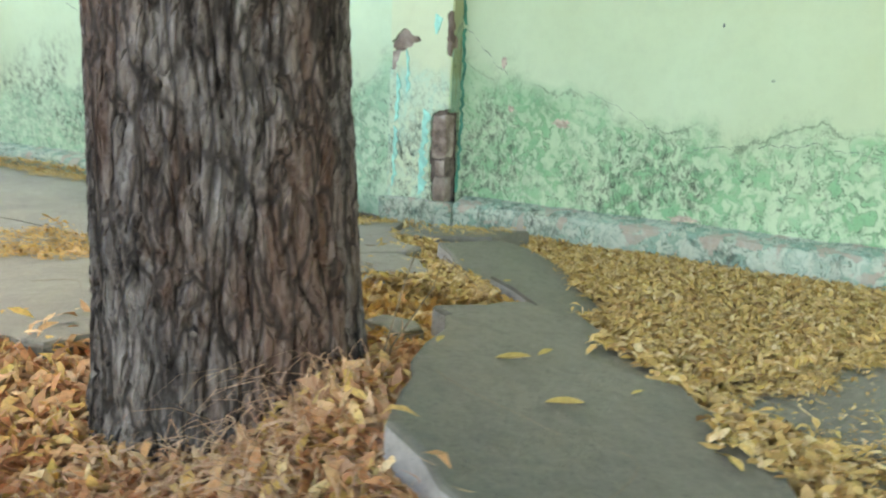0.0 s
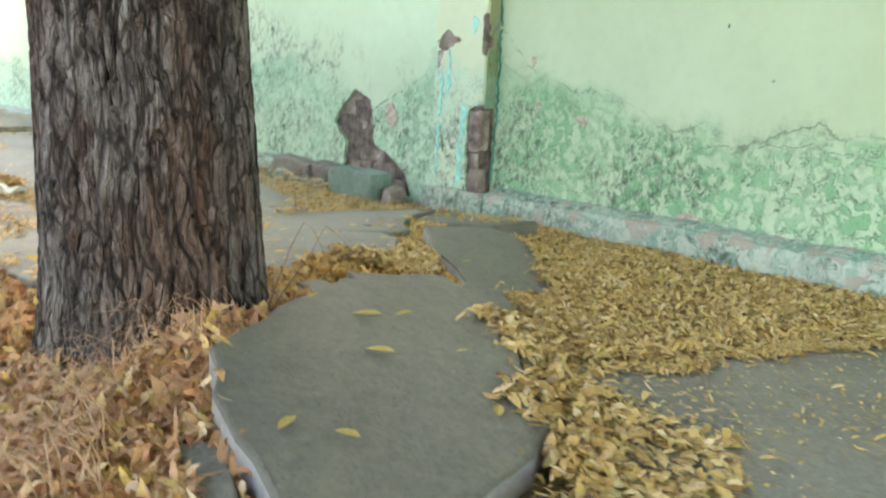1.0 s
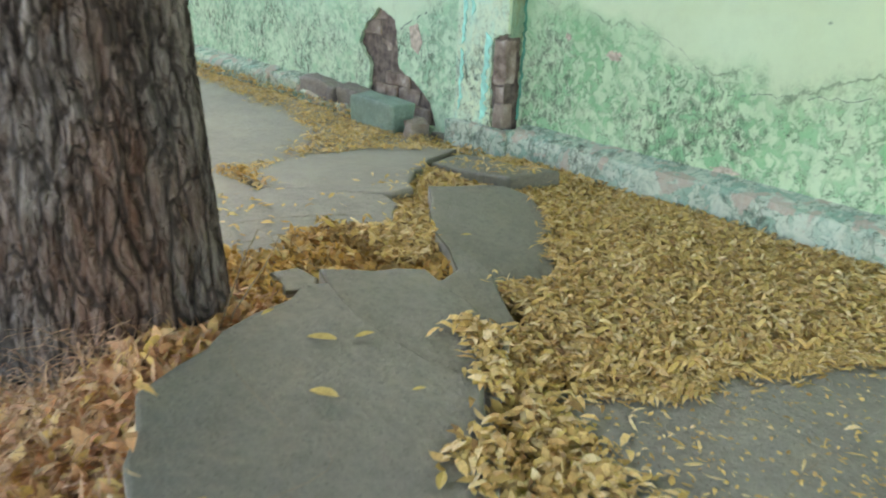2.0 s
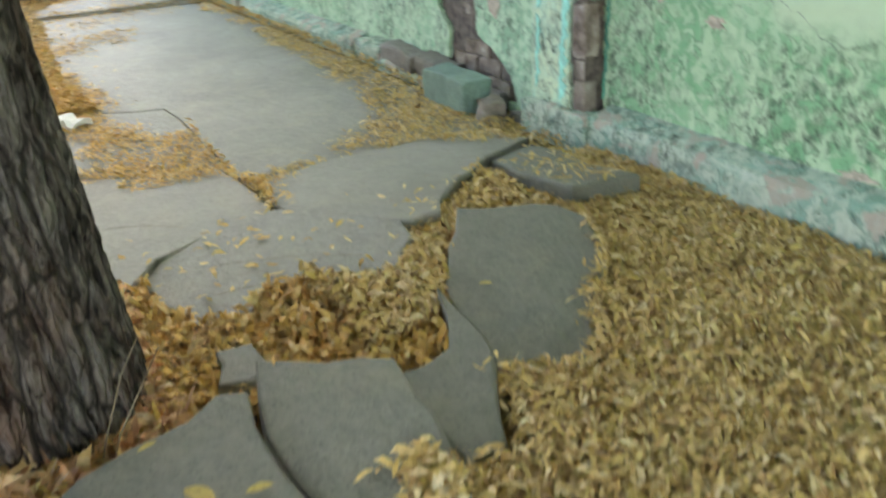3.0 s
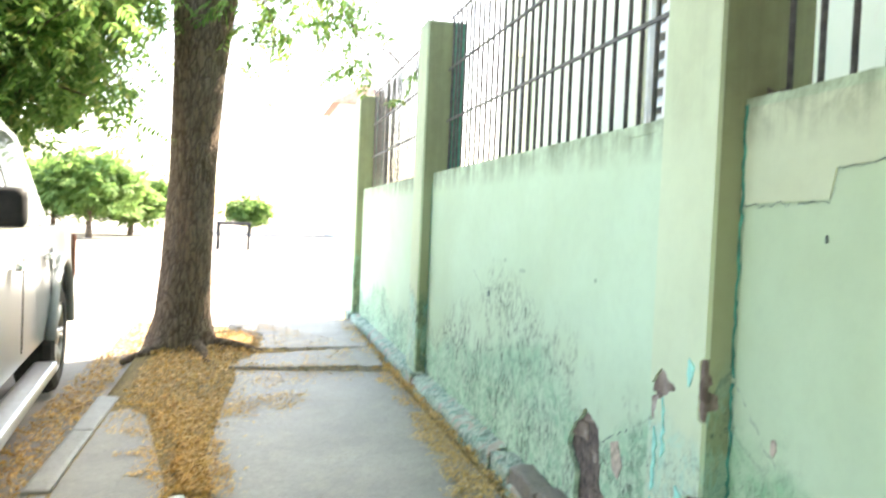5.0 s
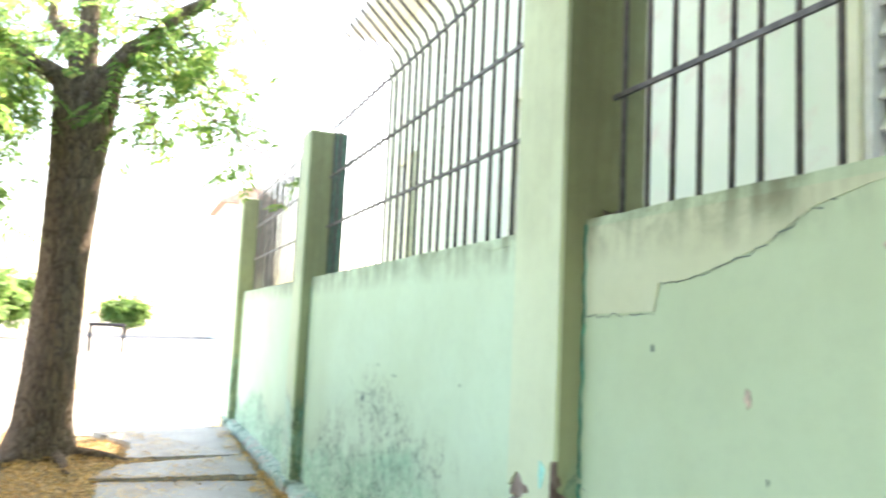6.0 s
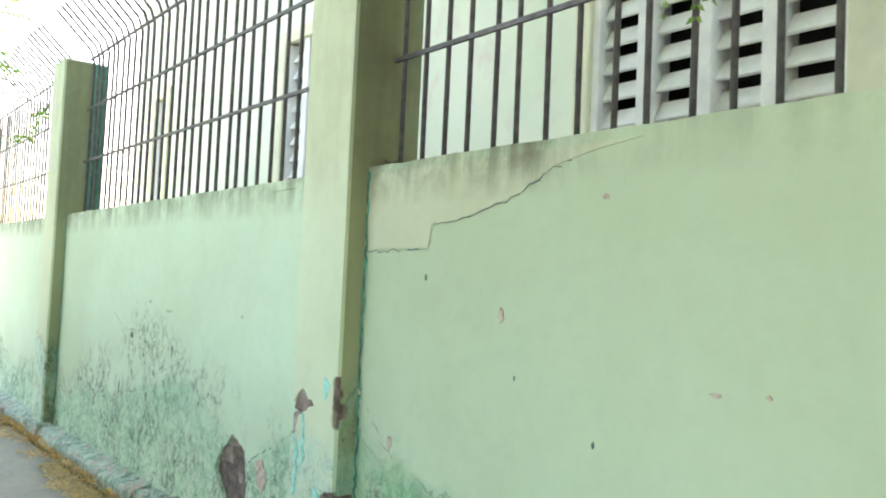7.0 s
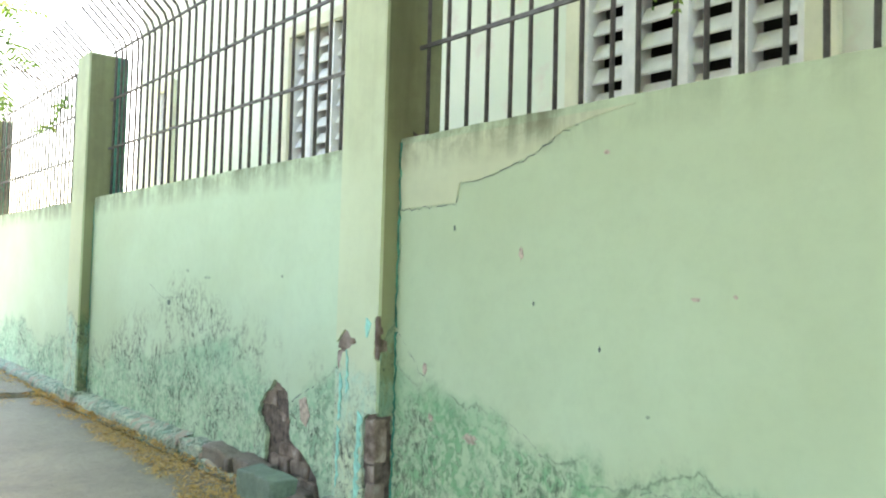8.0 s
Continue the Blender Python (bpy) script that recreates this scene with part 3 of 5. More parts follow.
# ---- boundary wall ----
def shell(name, u0, u1, v0, v1, cell, place, depth, holes, material, parent, seed=0.0, wave=0.003):
    """A coat of plaster over a face, as a grid with ragged holes. place(u, v, d) gives the point d metres deep."""
    nu, nv = max(2, round((u1 - u0) / cell)), max(2, round((v1 - v0) / cell))
    us, vs = np.linspace(u0, u1, nu + 1), np.linspace(v0, v1, nv + 1)
    cu, cv = np.meshgrid((us[:-1] + us[1:]) / 2, (vs[:-1] + vs[1:]) / 2)
    gone = np.zeros(cu.size, bool)
    q = random.Random(int(seed * 100) + 77)
    ragged = []
    for outline in holes:
        rim = []
        for (ua, va), (ub, vb) in zip(outline, outline[1:] + outline[:1]):
            n = max(1, int(math.hypot(ub - ua, vb - va) / 0.016))
            for k in range(n):
                w = 0.007 if k else 0.0
                rim.append((ua + (ub - ua) * k / n + q.uniform(-w, w), va + (vb - va) * k / n + q.uniform(-w, w)))
        ragged.append(rim)
    holes = ragged
    segs = np.array([(*a, *b) for o in holes for a, b in zip(o, o[1:] + o[:1])]) if holes else None
    for outline in holes:
        gone |= inside(cu.ravel(), cv.ravel(), outline)
    gone = gone.reshape(nv, nu)
    touched = np.zeros((nv + 1, nu + 1), bool)
    for a in (0, 1):
        for b in (0, 1):
            touched[a : nv + a, b : nu + b] |= gone
    bm = bmesh.new()
    front, back = {}, {}

    def vert(i, j):
        if (i, j) not in front:
            u, v = float(us[i]), float(vs[j])
            if touched[j, i] and 0 < i < nu and 0 < j < nv:
                # the rim of a hole follows its outline
                ax, ay, dx, dy = segs[:, 0], segs[:, 1], segs[:, 2] - segs[:, 0], segs[:, 3] - segs[:, 1]
                k = np.clip(((u - ax) * dx + (v - ay) * dy) / (dx * dx + dy * dy + 1e-12), 0, 1)
                nu_, nv_ = ax + k * dx, ay + k * dy
                best = int(np.argmin((nu_ - u) ** 2 + (nv_ - v) ** 2))
                if math.hypot(nu_[best] - u, nv_[best] - v) < 1.3 * cell:
                    u, v = float(nu_[best]), float(nv_[best])
            d = wave * noise.noise((u * 2.3, v * 2.3, seed)) if 0 < i < nu else 0.0
            front[i, j] = bm.verts.new(place(u, v, d))
            if touched[j, i] or i in (0, nu) or j in (0, nv):
                back[i, j] = bm.verts.new(place(u, v, depth))
        return front[i, j]

    for j in range(nv):
        for i in range(nu):
            if not gone[j, i]:
                bm.faces.new((vert(i, j), vert(i + 1, j), vert(i + 1, j + 1), vert(i, j + 1)))
    bm.edges.ensure_lookup_table()
    names = {v: k for k, v in front.items()}
    for e in [e for e in bm.edges if len(e.link_faces) == 1]:
        a, b = (names[v] for v in e.verts)
        if a in back and b in back:
            bm.faces.new((front[a], front[b], back[b], back[a]))
    return part(name, bm, material, parent)


def on_street(y):
    return lambda u, v, d: (u, y + d, v)


def on_side(x):
    return lambda u, v, d: (x - d, u, v)


HOLE = [(-2.79, 0.49), (-2.90, 0.40), (-2.96, 0.31), (-2.86, 0.21), (-2.88, 0.06), (-2.86, -0.02), (-2.34, -0.02), (-2.38, 0.09), (-2.50, 0.17), (-2.62, 0.22), (-2.64, 0.34), (-2.66, 0.44)]
PINK_CHIP = [(-2.55, 0.42), (-2.49, 0.44), (-2.45, 0.36), (-2.48, 0.30), (-2.53, 0.33)]


def wall_run(name, x0, x1, cell, holes, label, coat=M_WALL):
    w = empty(name, label, "wall", kind="structure")
    part("core", box_bm(x0, x1, WALL_Y + 0.024, 2.85, -0.15, WALL_TOP - 0.012), M_CAVITY if holes else coat, w)
    shell("plaster", x0, x1, -0.10, WALL_TOP - 0.012, cell, on_street(WALL_Y), 0.022, holes, coat, w, x0)
    bm = box_bm(x0, x1, WALL_Y + 0.0005, 2.853, WALL_TOP - 0.035, WALL_TOP + 0.003)
    bmesh.ops.subdivide_edges(bm, edges=[e for e in bm.edges if abs(e.verts[0].co.x - e.verts[1].co.x) > 1], cuts=60)
    rough_bm(bm, 0.005, 9.0, x0)
    part("coping", bm, coat, w)
    return w


wall_a = wall_run("wall_1", -1.82, 2.18, 0.05, [], "mint green limewashed wall with flaking paint low down", M_WALL_NEAR)
wall_b = wall_run("wall_2", -5.735, -2.12, 0.02, [HOLE], "mint green limewashed wall with bricks laid bare low down")
wall_c = wall_run("wall_3", -9.55, -6.035, 0.06, [], "pale mint limewashed wall with grimy coping")
wall_run("wall_4", 2.48, 7.0, 0.10, [], "mint green limewashed wall running on behind", M_WALL_NEAR)
r = random.Random(11)
z = -0.02
while z < 0.44:
    x = -2.99 + r.uniform(0, 0.12)
    while x < -2.36:
        w = r.uniform(0.15, 0.21)
        mid_x, mid_z = x + w / 2, z + 0.035
        if inside(np.array([mid_x]), np.array([mid_z]), HOLE)[0] and r.random() < 0.93:
            deep = r.uniform(0.002, 0.030)
            bm = box_bm(x, x + w - r.uniform(0.006, 0.022), WALL_Y + deep, WALL_Y + deep + 0.07, z + r.uniform(-0.006, 0.006), z + r.uniform(0.058, 0.080), 0.010, 2)
            bmesh.ops.subdivide_edges(bm, edges=[e for e in bm.edges if e.calc_length() > 0.03], cuts=3, use_grid_fill=True)
            rough_bm(bm, 0.009, 16.0, x * 3)
            part("brick", bm, M_BRICK, wall_b)
        x += w
    z += 0.075


def flat_patch(name, outline, y, material, parent, proud=0.0032):
    """A thin flake or scar that lies on the wall face."""
    bm = bmesh.new()
    rim = [bm.verts.new((u, y - proud, v)) for u, v in outline]
    back = [bm.verts.new((u, y + 0.004, v)) for u, v in outline]
    bm.faces.new(rim)
    for i in range(len(rim)):
        k = (i + 1) % len(rim)
        bm.faces.new((rim[i], rim[k], back[k], back[i]))
    return part(name, bm, material, parent)


def scar(u, v, size, tall, y, parent, seed, material=None):
    q = random.Random(seed)
    n = 22
    flat_patch("bare_spot", [(u + size * q.uniform(0.45, 1.0) * math.cos(k * math.tau / n), v + tall * q.uniform(0.45, 1.0) * math.sin(k * math.tau / n)) for k in range(n)], y, material or M_PINK, parent)


flat_patch("repair_patch", [(-1.815, 1.283), (-1.64, 1.286), (-1.465, 1.291), (-1.447, 1.364), (-1.33, 1.369), (-1.205, 1.398), (-1.07, 1.434), (-0.94, 1.500), (-0.80, 1.528), (-0.66, 1.545), (-1.815, 1.545)], WALL_Y, M_REPAIR, wall_a, 0.0035)
flat_patch("bare_spot", PINK_CHIP, WALL_Y, M_PINK, wall_b)
scar(-1.355, 0.432, 0.045, 0.026, WALL_Y, wall_a, 1)
scar(-1.58, 0.477, 0.018, 0.016, WALL_Y, wall_a, 2)
scar(-1.62, 0.66, 0.016, 0.028, WALL_Y, wall_a, 3)
scar(-1.12, 1.098, 0.013, 0.026, WALL_Y, wall_a, 4)
scar(-0.45, 0.965, 0.018, 0.007, WALL_Y, wall_a, 5)
scar(-0.33, 0.975, 0.008, 0.007, WALL_Y, wall_a, 6)
scar(-0.765, 1.407, 0.014, 0.011, WALL_Y, wall_a, 7)
scar(-1.47, 1.195, 0.005, 0.012, WALL_Y, wall_a, 8, M_CRACK)
scar(-1.06, 0.93, 0.004, 0.010, WALL_Y, wall_a, 9, M_CRACK)
scar(-0.78, 0.80, 0.005, 0.009, WALL_Y, wall_a, 10, M_CRACK)
scar(-4.172, 0.817, 0.030, 0.020, WALL_Y, wall_b, 11, M_CRACK)
scar(-0.85, 0.12, 0.07, 0.016, WALL_Y, wall_a, 12)
for k, (u, v, su, sv) in enumerate(((-3.62, 0.98, 0.05, 0.012), (-3.9, 1.02, 0.03, 0.010), (-2.75, 1.0, 0.012, 0.012), (-0.60, 0.62, 0.010, 0.006), (0.15, 0.70, 0.014, 0.006))):
    scar(u, v, su, sv, WALL_Y, wall_b if u < -2 else wall_a, 50 + k, M_FADED)


def crack(points, width, y, parent, seed=0, material=None):
    """A jagged dark crack along points on the wall face; with a material, an upright strip."""
    q = random.Random(seed)
    path = []
    for (u0, v0), (u1, v1) in zip(points, points[1:]):
        n = max(2, int(math.hypot(u1 - u0, v1 - v0) / 0.02))
        for k in range(n):
            path.append((u0 + (u1 - u0) * k / n + q.uniform(-0.007, 0.007), v0 + (v1 - v0) * k / n + q.uniform(-0.007, 0.007)))
    path.append(points[-1])
    bm = bmesh.new()
    prev = None
    for k, (u, v) in enumerate(path):
        wd = width * q.uniform(0.6 if material else 0.2, 1.0)
        side = 1.0 if material else 0.5
        pair = (bm.verts.new((u - (wd if material else 0), y - 0.0042, v + (0 if material else wd))), bm.verts.new((u + wd * side, y - 0.0042, v - (0 if material else wd))))
        if prev and q.random() < (0.97 if material else 0.86):
            bm.faces.new((prev[0], pair[0], pair[1], prev[1]))
        prev = pair
    return part("corner_strip" if material else "crack", bm, material or M_CRACK, parent)


crack([(-1.81, 1.279), (-1.64, 1.281), (-1.46, 1.287), (-1.443, 1.361), (-1.33, 1.365), (-1.205, 1.394), (-1.07, 1.43), (-0.94, 1.496), (-0.88, 1.507)], 0.0022, WALL_Y, wall_a, 1)
crack([(-1.80, 0.80), (-1.70, 0.69), (-1.60, 0.61)], 0.0022, WALL_Y, wall_a, 2)
crack([(-1.25, 0.56), (-1.05, 0.47), (-0.95, 0.40), (-0.88, 0.37), (-0.70, 0.39), (-0.45, 0.42), (-0.2, 0.38), (0.2, 0.40)], 0.0016, WALL_Y, wall_a, 3)
# dark teal strips down the corners between wall and pilaster
crack([(-1.812, 0.12), (-1.806, 0.5), (-1.812, 0.95), (-1.808, 1.25), (-1.81, 1.555)], 0.009, WALL_Y, wall_a, 31, M_CORNER_TEAL)
crack([(-5.725, 0.10), (-5.715, 0.4), (-5.725, 0.9), (-5.725, 1.50)], 0.010, WALL_Y, wall_b, 33, M_CORNER_TEAL)
crack([(-3.45, 0.86), (-3.25, 0.62), (-3.05, 0.42)], 0.002, WALL_Y, wall_b, 4)
crack([(-4.5, 0.92), (-4.25, 0.84), (-3.9, 0.86), (-3.7, 0.74)], 0.002, WALL_Y, wall_b, 5)
crack([(-2.62, 0.40), (-2.5, 0.46), (-2.42, 0.50)], 0.004, WALL_Y, wall_b, 6)

# ---- pilasters ----
NOTCH = [(-2.125, 0.725), (-2.075, 0.765), (-2.045, 0.785), (-1.965, 0.735), (-2.035, 0.705), (-2.075, 0.675), (-2.10, 0.61), (-2.125, 0.62)]
CORNER_FRONT = [(-1.90, 0.44), (-1.87, 0.46), (-1.80, 0.46), (-1.80, 0.05), (-1.885, 0.06), (-1.91, 0.26)]
CORNER_SIDE = [(2.58, 0.46), (2.70, 0.45), (2.72, 0.06), (2.58, 0.05)]
CHIP_FRONT = [(-1.845, 0.84), (-1.80, 0.86), (-1.80, 0.66), (-1.84, 0.68)]
CHIP_SIDE = [(2.58, 0.86), (2.63, 0.83), (2.64, 0.72), (2.61, 0.66), (2.58, 0.66)]


def pilaster(name, x1, worn, label):
    x0 = x1 - 0.30
    w = empty(name, label, "pilaster", "pilasters of the street wall", "structure")
    part("core", box_bm(x0 + 0.016, x1 - 0.016, FRONT_Y + 0.016, 2.90, -0.15, 2.68), M_CAVITY, w)
    holes_f, holes_s = ([NOTCH, CORNER_FRONT, CHIP_FRONT], [CORNER_SIDE, CHIP_SIDE]) if worn else ([], [])
    cell = 0.012 if worn else 0.05
    shell("front_plaster", x0, x1, -0.1, 2.69, cell, on_street(FRONT_Y), 0.015, holes_f, M_PILASTER, w, x0)
    # the +x face has its shade put into the olive colour
    shell("side_plaster", FRONT_Y + 0.0152, 2.905, -0.1, 2.69, cell, on_side(x1), 0.015, holes_s, M_OLIVE_SHADE, w, x0 + 3)
    shell("side_plaster", FRONT_Y + 0.0152, 2.905, -0.1, 2.69, 0.05, lambda u, v, d: (x0 + d, u, v), 0.015, [], M_PILASTER, w, x0 + 5)
    part("back_plaster", box_bm(x0 + 0.002, x1 - 0.002, 2.892, 2.907, -0.1, 2.69), M_PILASTER, w)
    bm = box_bm(x0 - 0.002, x1 + 0.002, FRONT_Y - 0.002, 2.908, 2.69, 2.705, 0.006)
    part("cap", bm, M_PILASTER, w)
    bm = box_bm(x0 - 0.012, x1 + 0.045, 2.572, 2.692, -0.12, 0.082, 0.014, 2)
    bmesh.ops.subdivide_edges(bm, edges=bm.edges[:], cuts=3, use_grid_fill=True)
    part("foot", rough_bm(bm, 0.014, 9.0, x0), M_PLINTH, w)
    if worn:
        for bx0, bx1, by0, by1, z0, z1 in ((-1.902, -1.828, 2.621, 2.688, 0.265, 0.435), (-1.893, -1.832, 2.623, 2.684, 0.19, 0.25), (-1.89, -1.83, 2.621, 2.684, 0.075, 0.18), (-2.112, -1.985, 2.621, 2.66, 0.705, 0.78), (-2.114, -2.07, 2.621, 2.66, 0.60, 0.69), (-1.858, -1.8215, 2.6165, 2.665, 0.675, 0.85)):
            bm = box_bm(bx0, bx1, by0, by1, z0 - 0.004, z1 + 0.004, 0.011, 3)
            bmesh.ops.subdivide_edges(bm, edges=[e for e in bm.edges if e.calc_length() > 0.03], cuts=3, use_grid_fill=True)
            part("brick", rough_bm(bm, 0.010, 17.0, z0), M_BRICK, w)
    return w


pil_a = pilaster("pilaster_1", -1.82, True, "mint green wall pilaster with turquoise stains and bared bricks")
pil_b = pilaster("pilaster_2", -5.735, False, "mint green wall pilaster rising above the coping")
pil_c = pilaster("pilaster_3", -9.55, False, "pale mint wall pilaster at the end of the wall")
pil_d = pilaster("pilaster_4", 2.48, False, "mint green wall pilaster behind the walker")


def streak(u0, u1, v0, v1, seed):
    """A ragged upright streak of an older coat showing on the pilaster's street face."""
    g = random.Random(seed)
    n = max(4, int((v1 - v0) / 0.018))
    rows = [(u0 + g.uniform(-0.005, 0.005), v0 + (v1 - v0) * k / n, (u1 - u0) * g.uniform(0.45, 1.25) * (0.2 if k in (0, n) else 1.0)) for k in range(n + 1)]
    left = [(u, v) for u, v, w in rows]
    right = [(u + w, v) for u, v, w in reversed(rows)]
    flat_patch("old_coat", left + right, FRONT_Y, M_TURQUOISE, pil_a, 0.0036)


streak(-1.955, -1.915, 0.10, 0.30, 1)
streak(-1.945, -1.912, 0.29, 0.46, 2)
streak(-2.085, -2.065, 0.40, 0.60, 3)
streak(-2.092, -2.072, 0.12, 0.38, 4)
streak(-2.035, -2.020, 0.52, 0.70, 5)
streak(-1.900, -1.868, 0.76, 0.84, 6)


# ---- plinth along the foot of the wall ----
def plinth(name, x0, x1, y0, top, seed, label):
    """A sloping cement ledge, broken in places."""
    w = empty(name, label, "ledge", kind="structure")
    bm = bmesh.new()
    n = int((x1 - x0) / 0.03)
    rings = []
    for i in range(n + 1):
        x = x0 + (x1 - x0) * i / n
        bump = 0.016 * noise.noise((x * 3.1, seed, 0)) + 0.010 * noise.noise((x * 12, seed, 4))
        ring = [(WALL_Y + 0.01, top + 0.022 + 0.4 * bump), (y0 + 0.045, top + 0.006 + bump), (y0 + 0.012, top - 0.006 + bump), (y0 + bump * 0.6, top - 0.03 + bump), (y0 - 0.008 + bump, -0.03), (y0 - 0.012, -0.12), (WALL_Y + 0.01, -0.12)]
        rings.append([bm.verts.new((x, y + 0.006 * noise.noise((x * 20, y * 9, seed)), z)) for y, z in ring])
    for a, b in zip(rings, rings[1:]):
        for k in range(6):
            bm.faces.new((a[k], b[k], b[k + 1], a[k + 1]))
    bm.faces.new(rings[0])
    bm.faces.new(rings[-1][::-1])
    part("ledge", bm, M_PLINTH, w)
    return w


plinth("plinth_1", -1.775, 2.17, 2.60, 0.088, 1.0, "flaking green cement ledge along the wall foot")
plinth_b = plinth("plinth_2", -5.69, -3.72, 2.59, 0.055, 2.0, "worn green cement ledge along the wall foot")
plinth("plinth_3", -9.53, -6.055, 2.59, 0.055, 3.0, "pale cement ledge along the wall foot")
rubble = empty("rubble_footing", "dark rubble footing where the ledge has broken away", "stone footing", kind="structure")
r = random.Random(4)
for x0, x1, y0, z1, mat in ((-3.72, -3.36, 2.585, 0.060, M_PLINTH), (-3.37, -3.02, 2.592, 0.085, M_STONE), (-3.03, -2.73, 2.60, 0.075, M_STONE), (-3.33, -2.90, 2.572, 0.012, M_PLINTH)):
    bm = box_bm(x0, x1, y0, 2.712, -0.10, z1, 0.02, 2)
    bmesh.ops.subdivide_edges(bm, edges=[e for e in bm.edges if e.calc_length() > 0.04], cuts=5, use_grid_fill=True)
    part("stone", rough_bm(rough_bm(bm, 0.03, 6.0, x0), 0.012, 19.0, x0), mat, rubble)
for x0, x1, y0, z1 in ((-2.30, -2.21, 2.63, -0.03), (-2.72, -2.40, 2.64, 0.01)):
    bm = box_bm(x0, x1, y0, 2.72, -0.10, z1, 0.02, 2)
    part("stone", rough_bm(bm, 0.02, 9.0, x0), M_STONE, rubble)
bm = box_bm(-2.70, -2.37, 2.465, 2.60, -0.07, 0.105, 0.012, 2)
bmesh.ops.subdivide_edges(bm, edges=bm.edges[:], cuts=4, use_grid_fill=True)
tagged(part("concrete_block", rough_bm(bm, 0.014, 7.0, 3.0), M_BLOCK), "teal stained broken concrete block against the wall", "block")
bm = box_bm(-2.365, -2.25, 2.50, 2.60, -0.07, 0.05, 0.025, 2)
bmesh.ops.subdivide_edges(bm, edges=bm.edges[:], cuts=3, use_grid_fill=True)
tagged(part("broken_stone", rough_bm(bm, 0.045, 13.0, 8.0), M_BRICK), "dark broken brick lump beside the concrete block", "stone")


# ---- iron grille on the wall ----
def bar_mesh():
    bm = bmesh.new()
    tube_bm([(0, 0, WALL_TOP - 0.02), (0, 0, 2.70), (0, -0.03, 2.78), (0, -0.28, 3.02)], 0.0090, 8, bm)
    me = bpy.data.meshes.new("bar")
    bm.to_mesh(me)
    bm.free()
    me.materials.append(M_IRON)
    me.shade_smooth()
    return me


BAR = bar_mesh()


def grille(x0, x1, label):
    g = empty("fence_grille", label, "fence", "grilles on the street wall", at=((x0 + x1) / 2, 2.80, WALL_TOP))
    gi = Matrix.Translation((-(x0 + x1) / 2, -2.80, -WALL_TOP))
    q = random.Random(int(x0 * 100))
    n = int((x1 - x0 - 0.06) / 0.1165)
    for k in range(n + 1):
        b = new("bar", BAR)
        b.parent = g
        b.matrix_basis = gi @ Matrix.Translation((x0 + 0.05 + k * 0.1165 + q.uniform(-0.006, 0.006), 2.80, 0)) @ Matrix.Rotation(q.uniform(-0.006, 0.006), 4, "Y")
    for z in (1.965, 2.35, 2.72):
        bm = box_bm(x0 + 0.001, x1 - 0.001, 2.784, 2.796, z - 0.008, z + 0.008)
        o = part("rail", bm, M_IRON, g)
        o.matrix_basis = gi
    return g


grille(-1.82, 2.18, "dark grey iron bar grille standing on the wall coping")
grille(-5.735, -2.12, "dark grey iron bar grille with outward bent tips")
grille(-9.55, -6.035, "dark grey iron bar grille between far pilasters")
# added ribs, dark teal, for the pilaster's shaded inner side behind the bars
for px in (-5.73, -9.545):
    post = empty("pilaster_inner_side", "dark teal ribs standing in for the pilaster's shaded inner side", "post", "teal posts", at=(px, 2.84, WALL_TOP))
    for k in range(5):
        bm = box_bm(0.0, 0.010 + 0.008 * (k % 2), -0.035 + k * 0.022, -0.016 + k * 0.022, 0.0, 1.12, 0.002)
        part("rib", bm, M_INNER_SIDE, post)
bm = tube_bm([(-1.815, 2.70 + 0.06, WALL_TOP + 0.004), (-1.80, 2.74, WALL_TOP + 0.03), (-1.812, 2.79, WALL_TOP + 0.02), (-1.80, 2.82, WALL_TOP + 0.03)], 0.012, 6)
tagged(part("mortar_lump", rough_bm(bm, 0.02, 20, 2), M_STONE), "dark mortar lump at the pilaster on the coping", "mortar")


# ---- building behind the wall ----
FACADE_Y = 4.5
house = empty("school_building", "pale limewashed building with white louvred windows behind the fence", "building")
WINDOWS = [(-9.22, -8.90), (-5.92, -4.54), (-2.38, -1.00), (1.16, 2.54)]
# house end and eaves are unseen, set so its shadow covers the pavement
HOUSE_END = -10.0
SILL, HEAD, EAVES = 1.30, 3.25, 5.2
edges_x = [HOUSE_END] + [v for pair in WINDOWS for v in pair] + [5.0]
for a, b in zip(edges_x[0::2], edges_x[1::2]):
    part("facade_pier", box_bm(a, b, FACADE_Y, FACADE_Y + 0.2, -0.16, EAVES), M_FACADE, house)
for a, b in WINDOWS:
    part("facade_apron", box_bm(a, b, FACADE_Y + 0.001, FACADE_Y + 0.199, -0.16, SILL), M_FACADE, house)
    part("facade_lintel", box_bm(a, b, FACADE_Y + 0.001, FACADE_Y + 0.199, HEAD, EAVES), M_FACADE, house)
part("end_wall", box_bm(HOUSE_END, HOUSE_END + 0.2, FACADE_Y + 0.2, 9.0, -0.16, EAVES), M_FACADE, house)
part("end_wall", box_bm(4.8, 5.0, FACADE_Y + 0.2, 9.0, -0.16, EAVES), M_FACADE, house)
part("back_wall", box_bm(HOUSE_END, 5.0, 9.0, 9.2, -0.16, EAVES), M_FACADE, house)
# near-black sheet added so that the louvre gaps look unlit
part("dark_backing", box_bm(HOUSE_END + 0.2, 4.7, FACADE_Y + 0.9, FACADE_Y + 1.0, -0.16, EAVES - 0.02), M_UNLIT, house)
part("unseen_roof_slab", box_bm(HOUSE_END - 0.3, 5.4, FACADE_Y - 0.55, 9.6, EAVES, EAVES + 0.16, 0.01), M_WHITE_WALL, house)


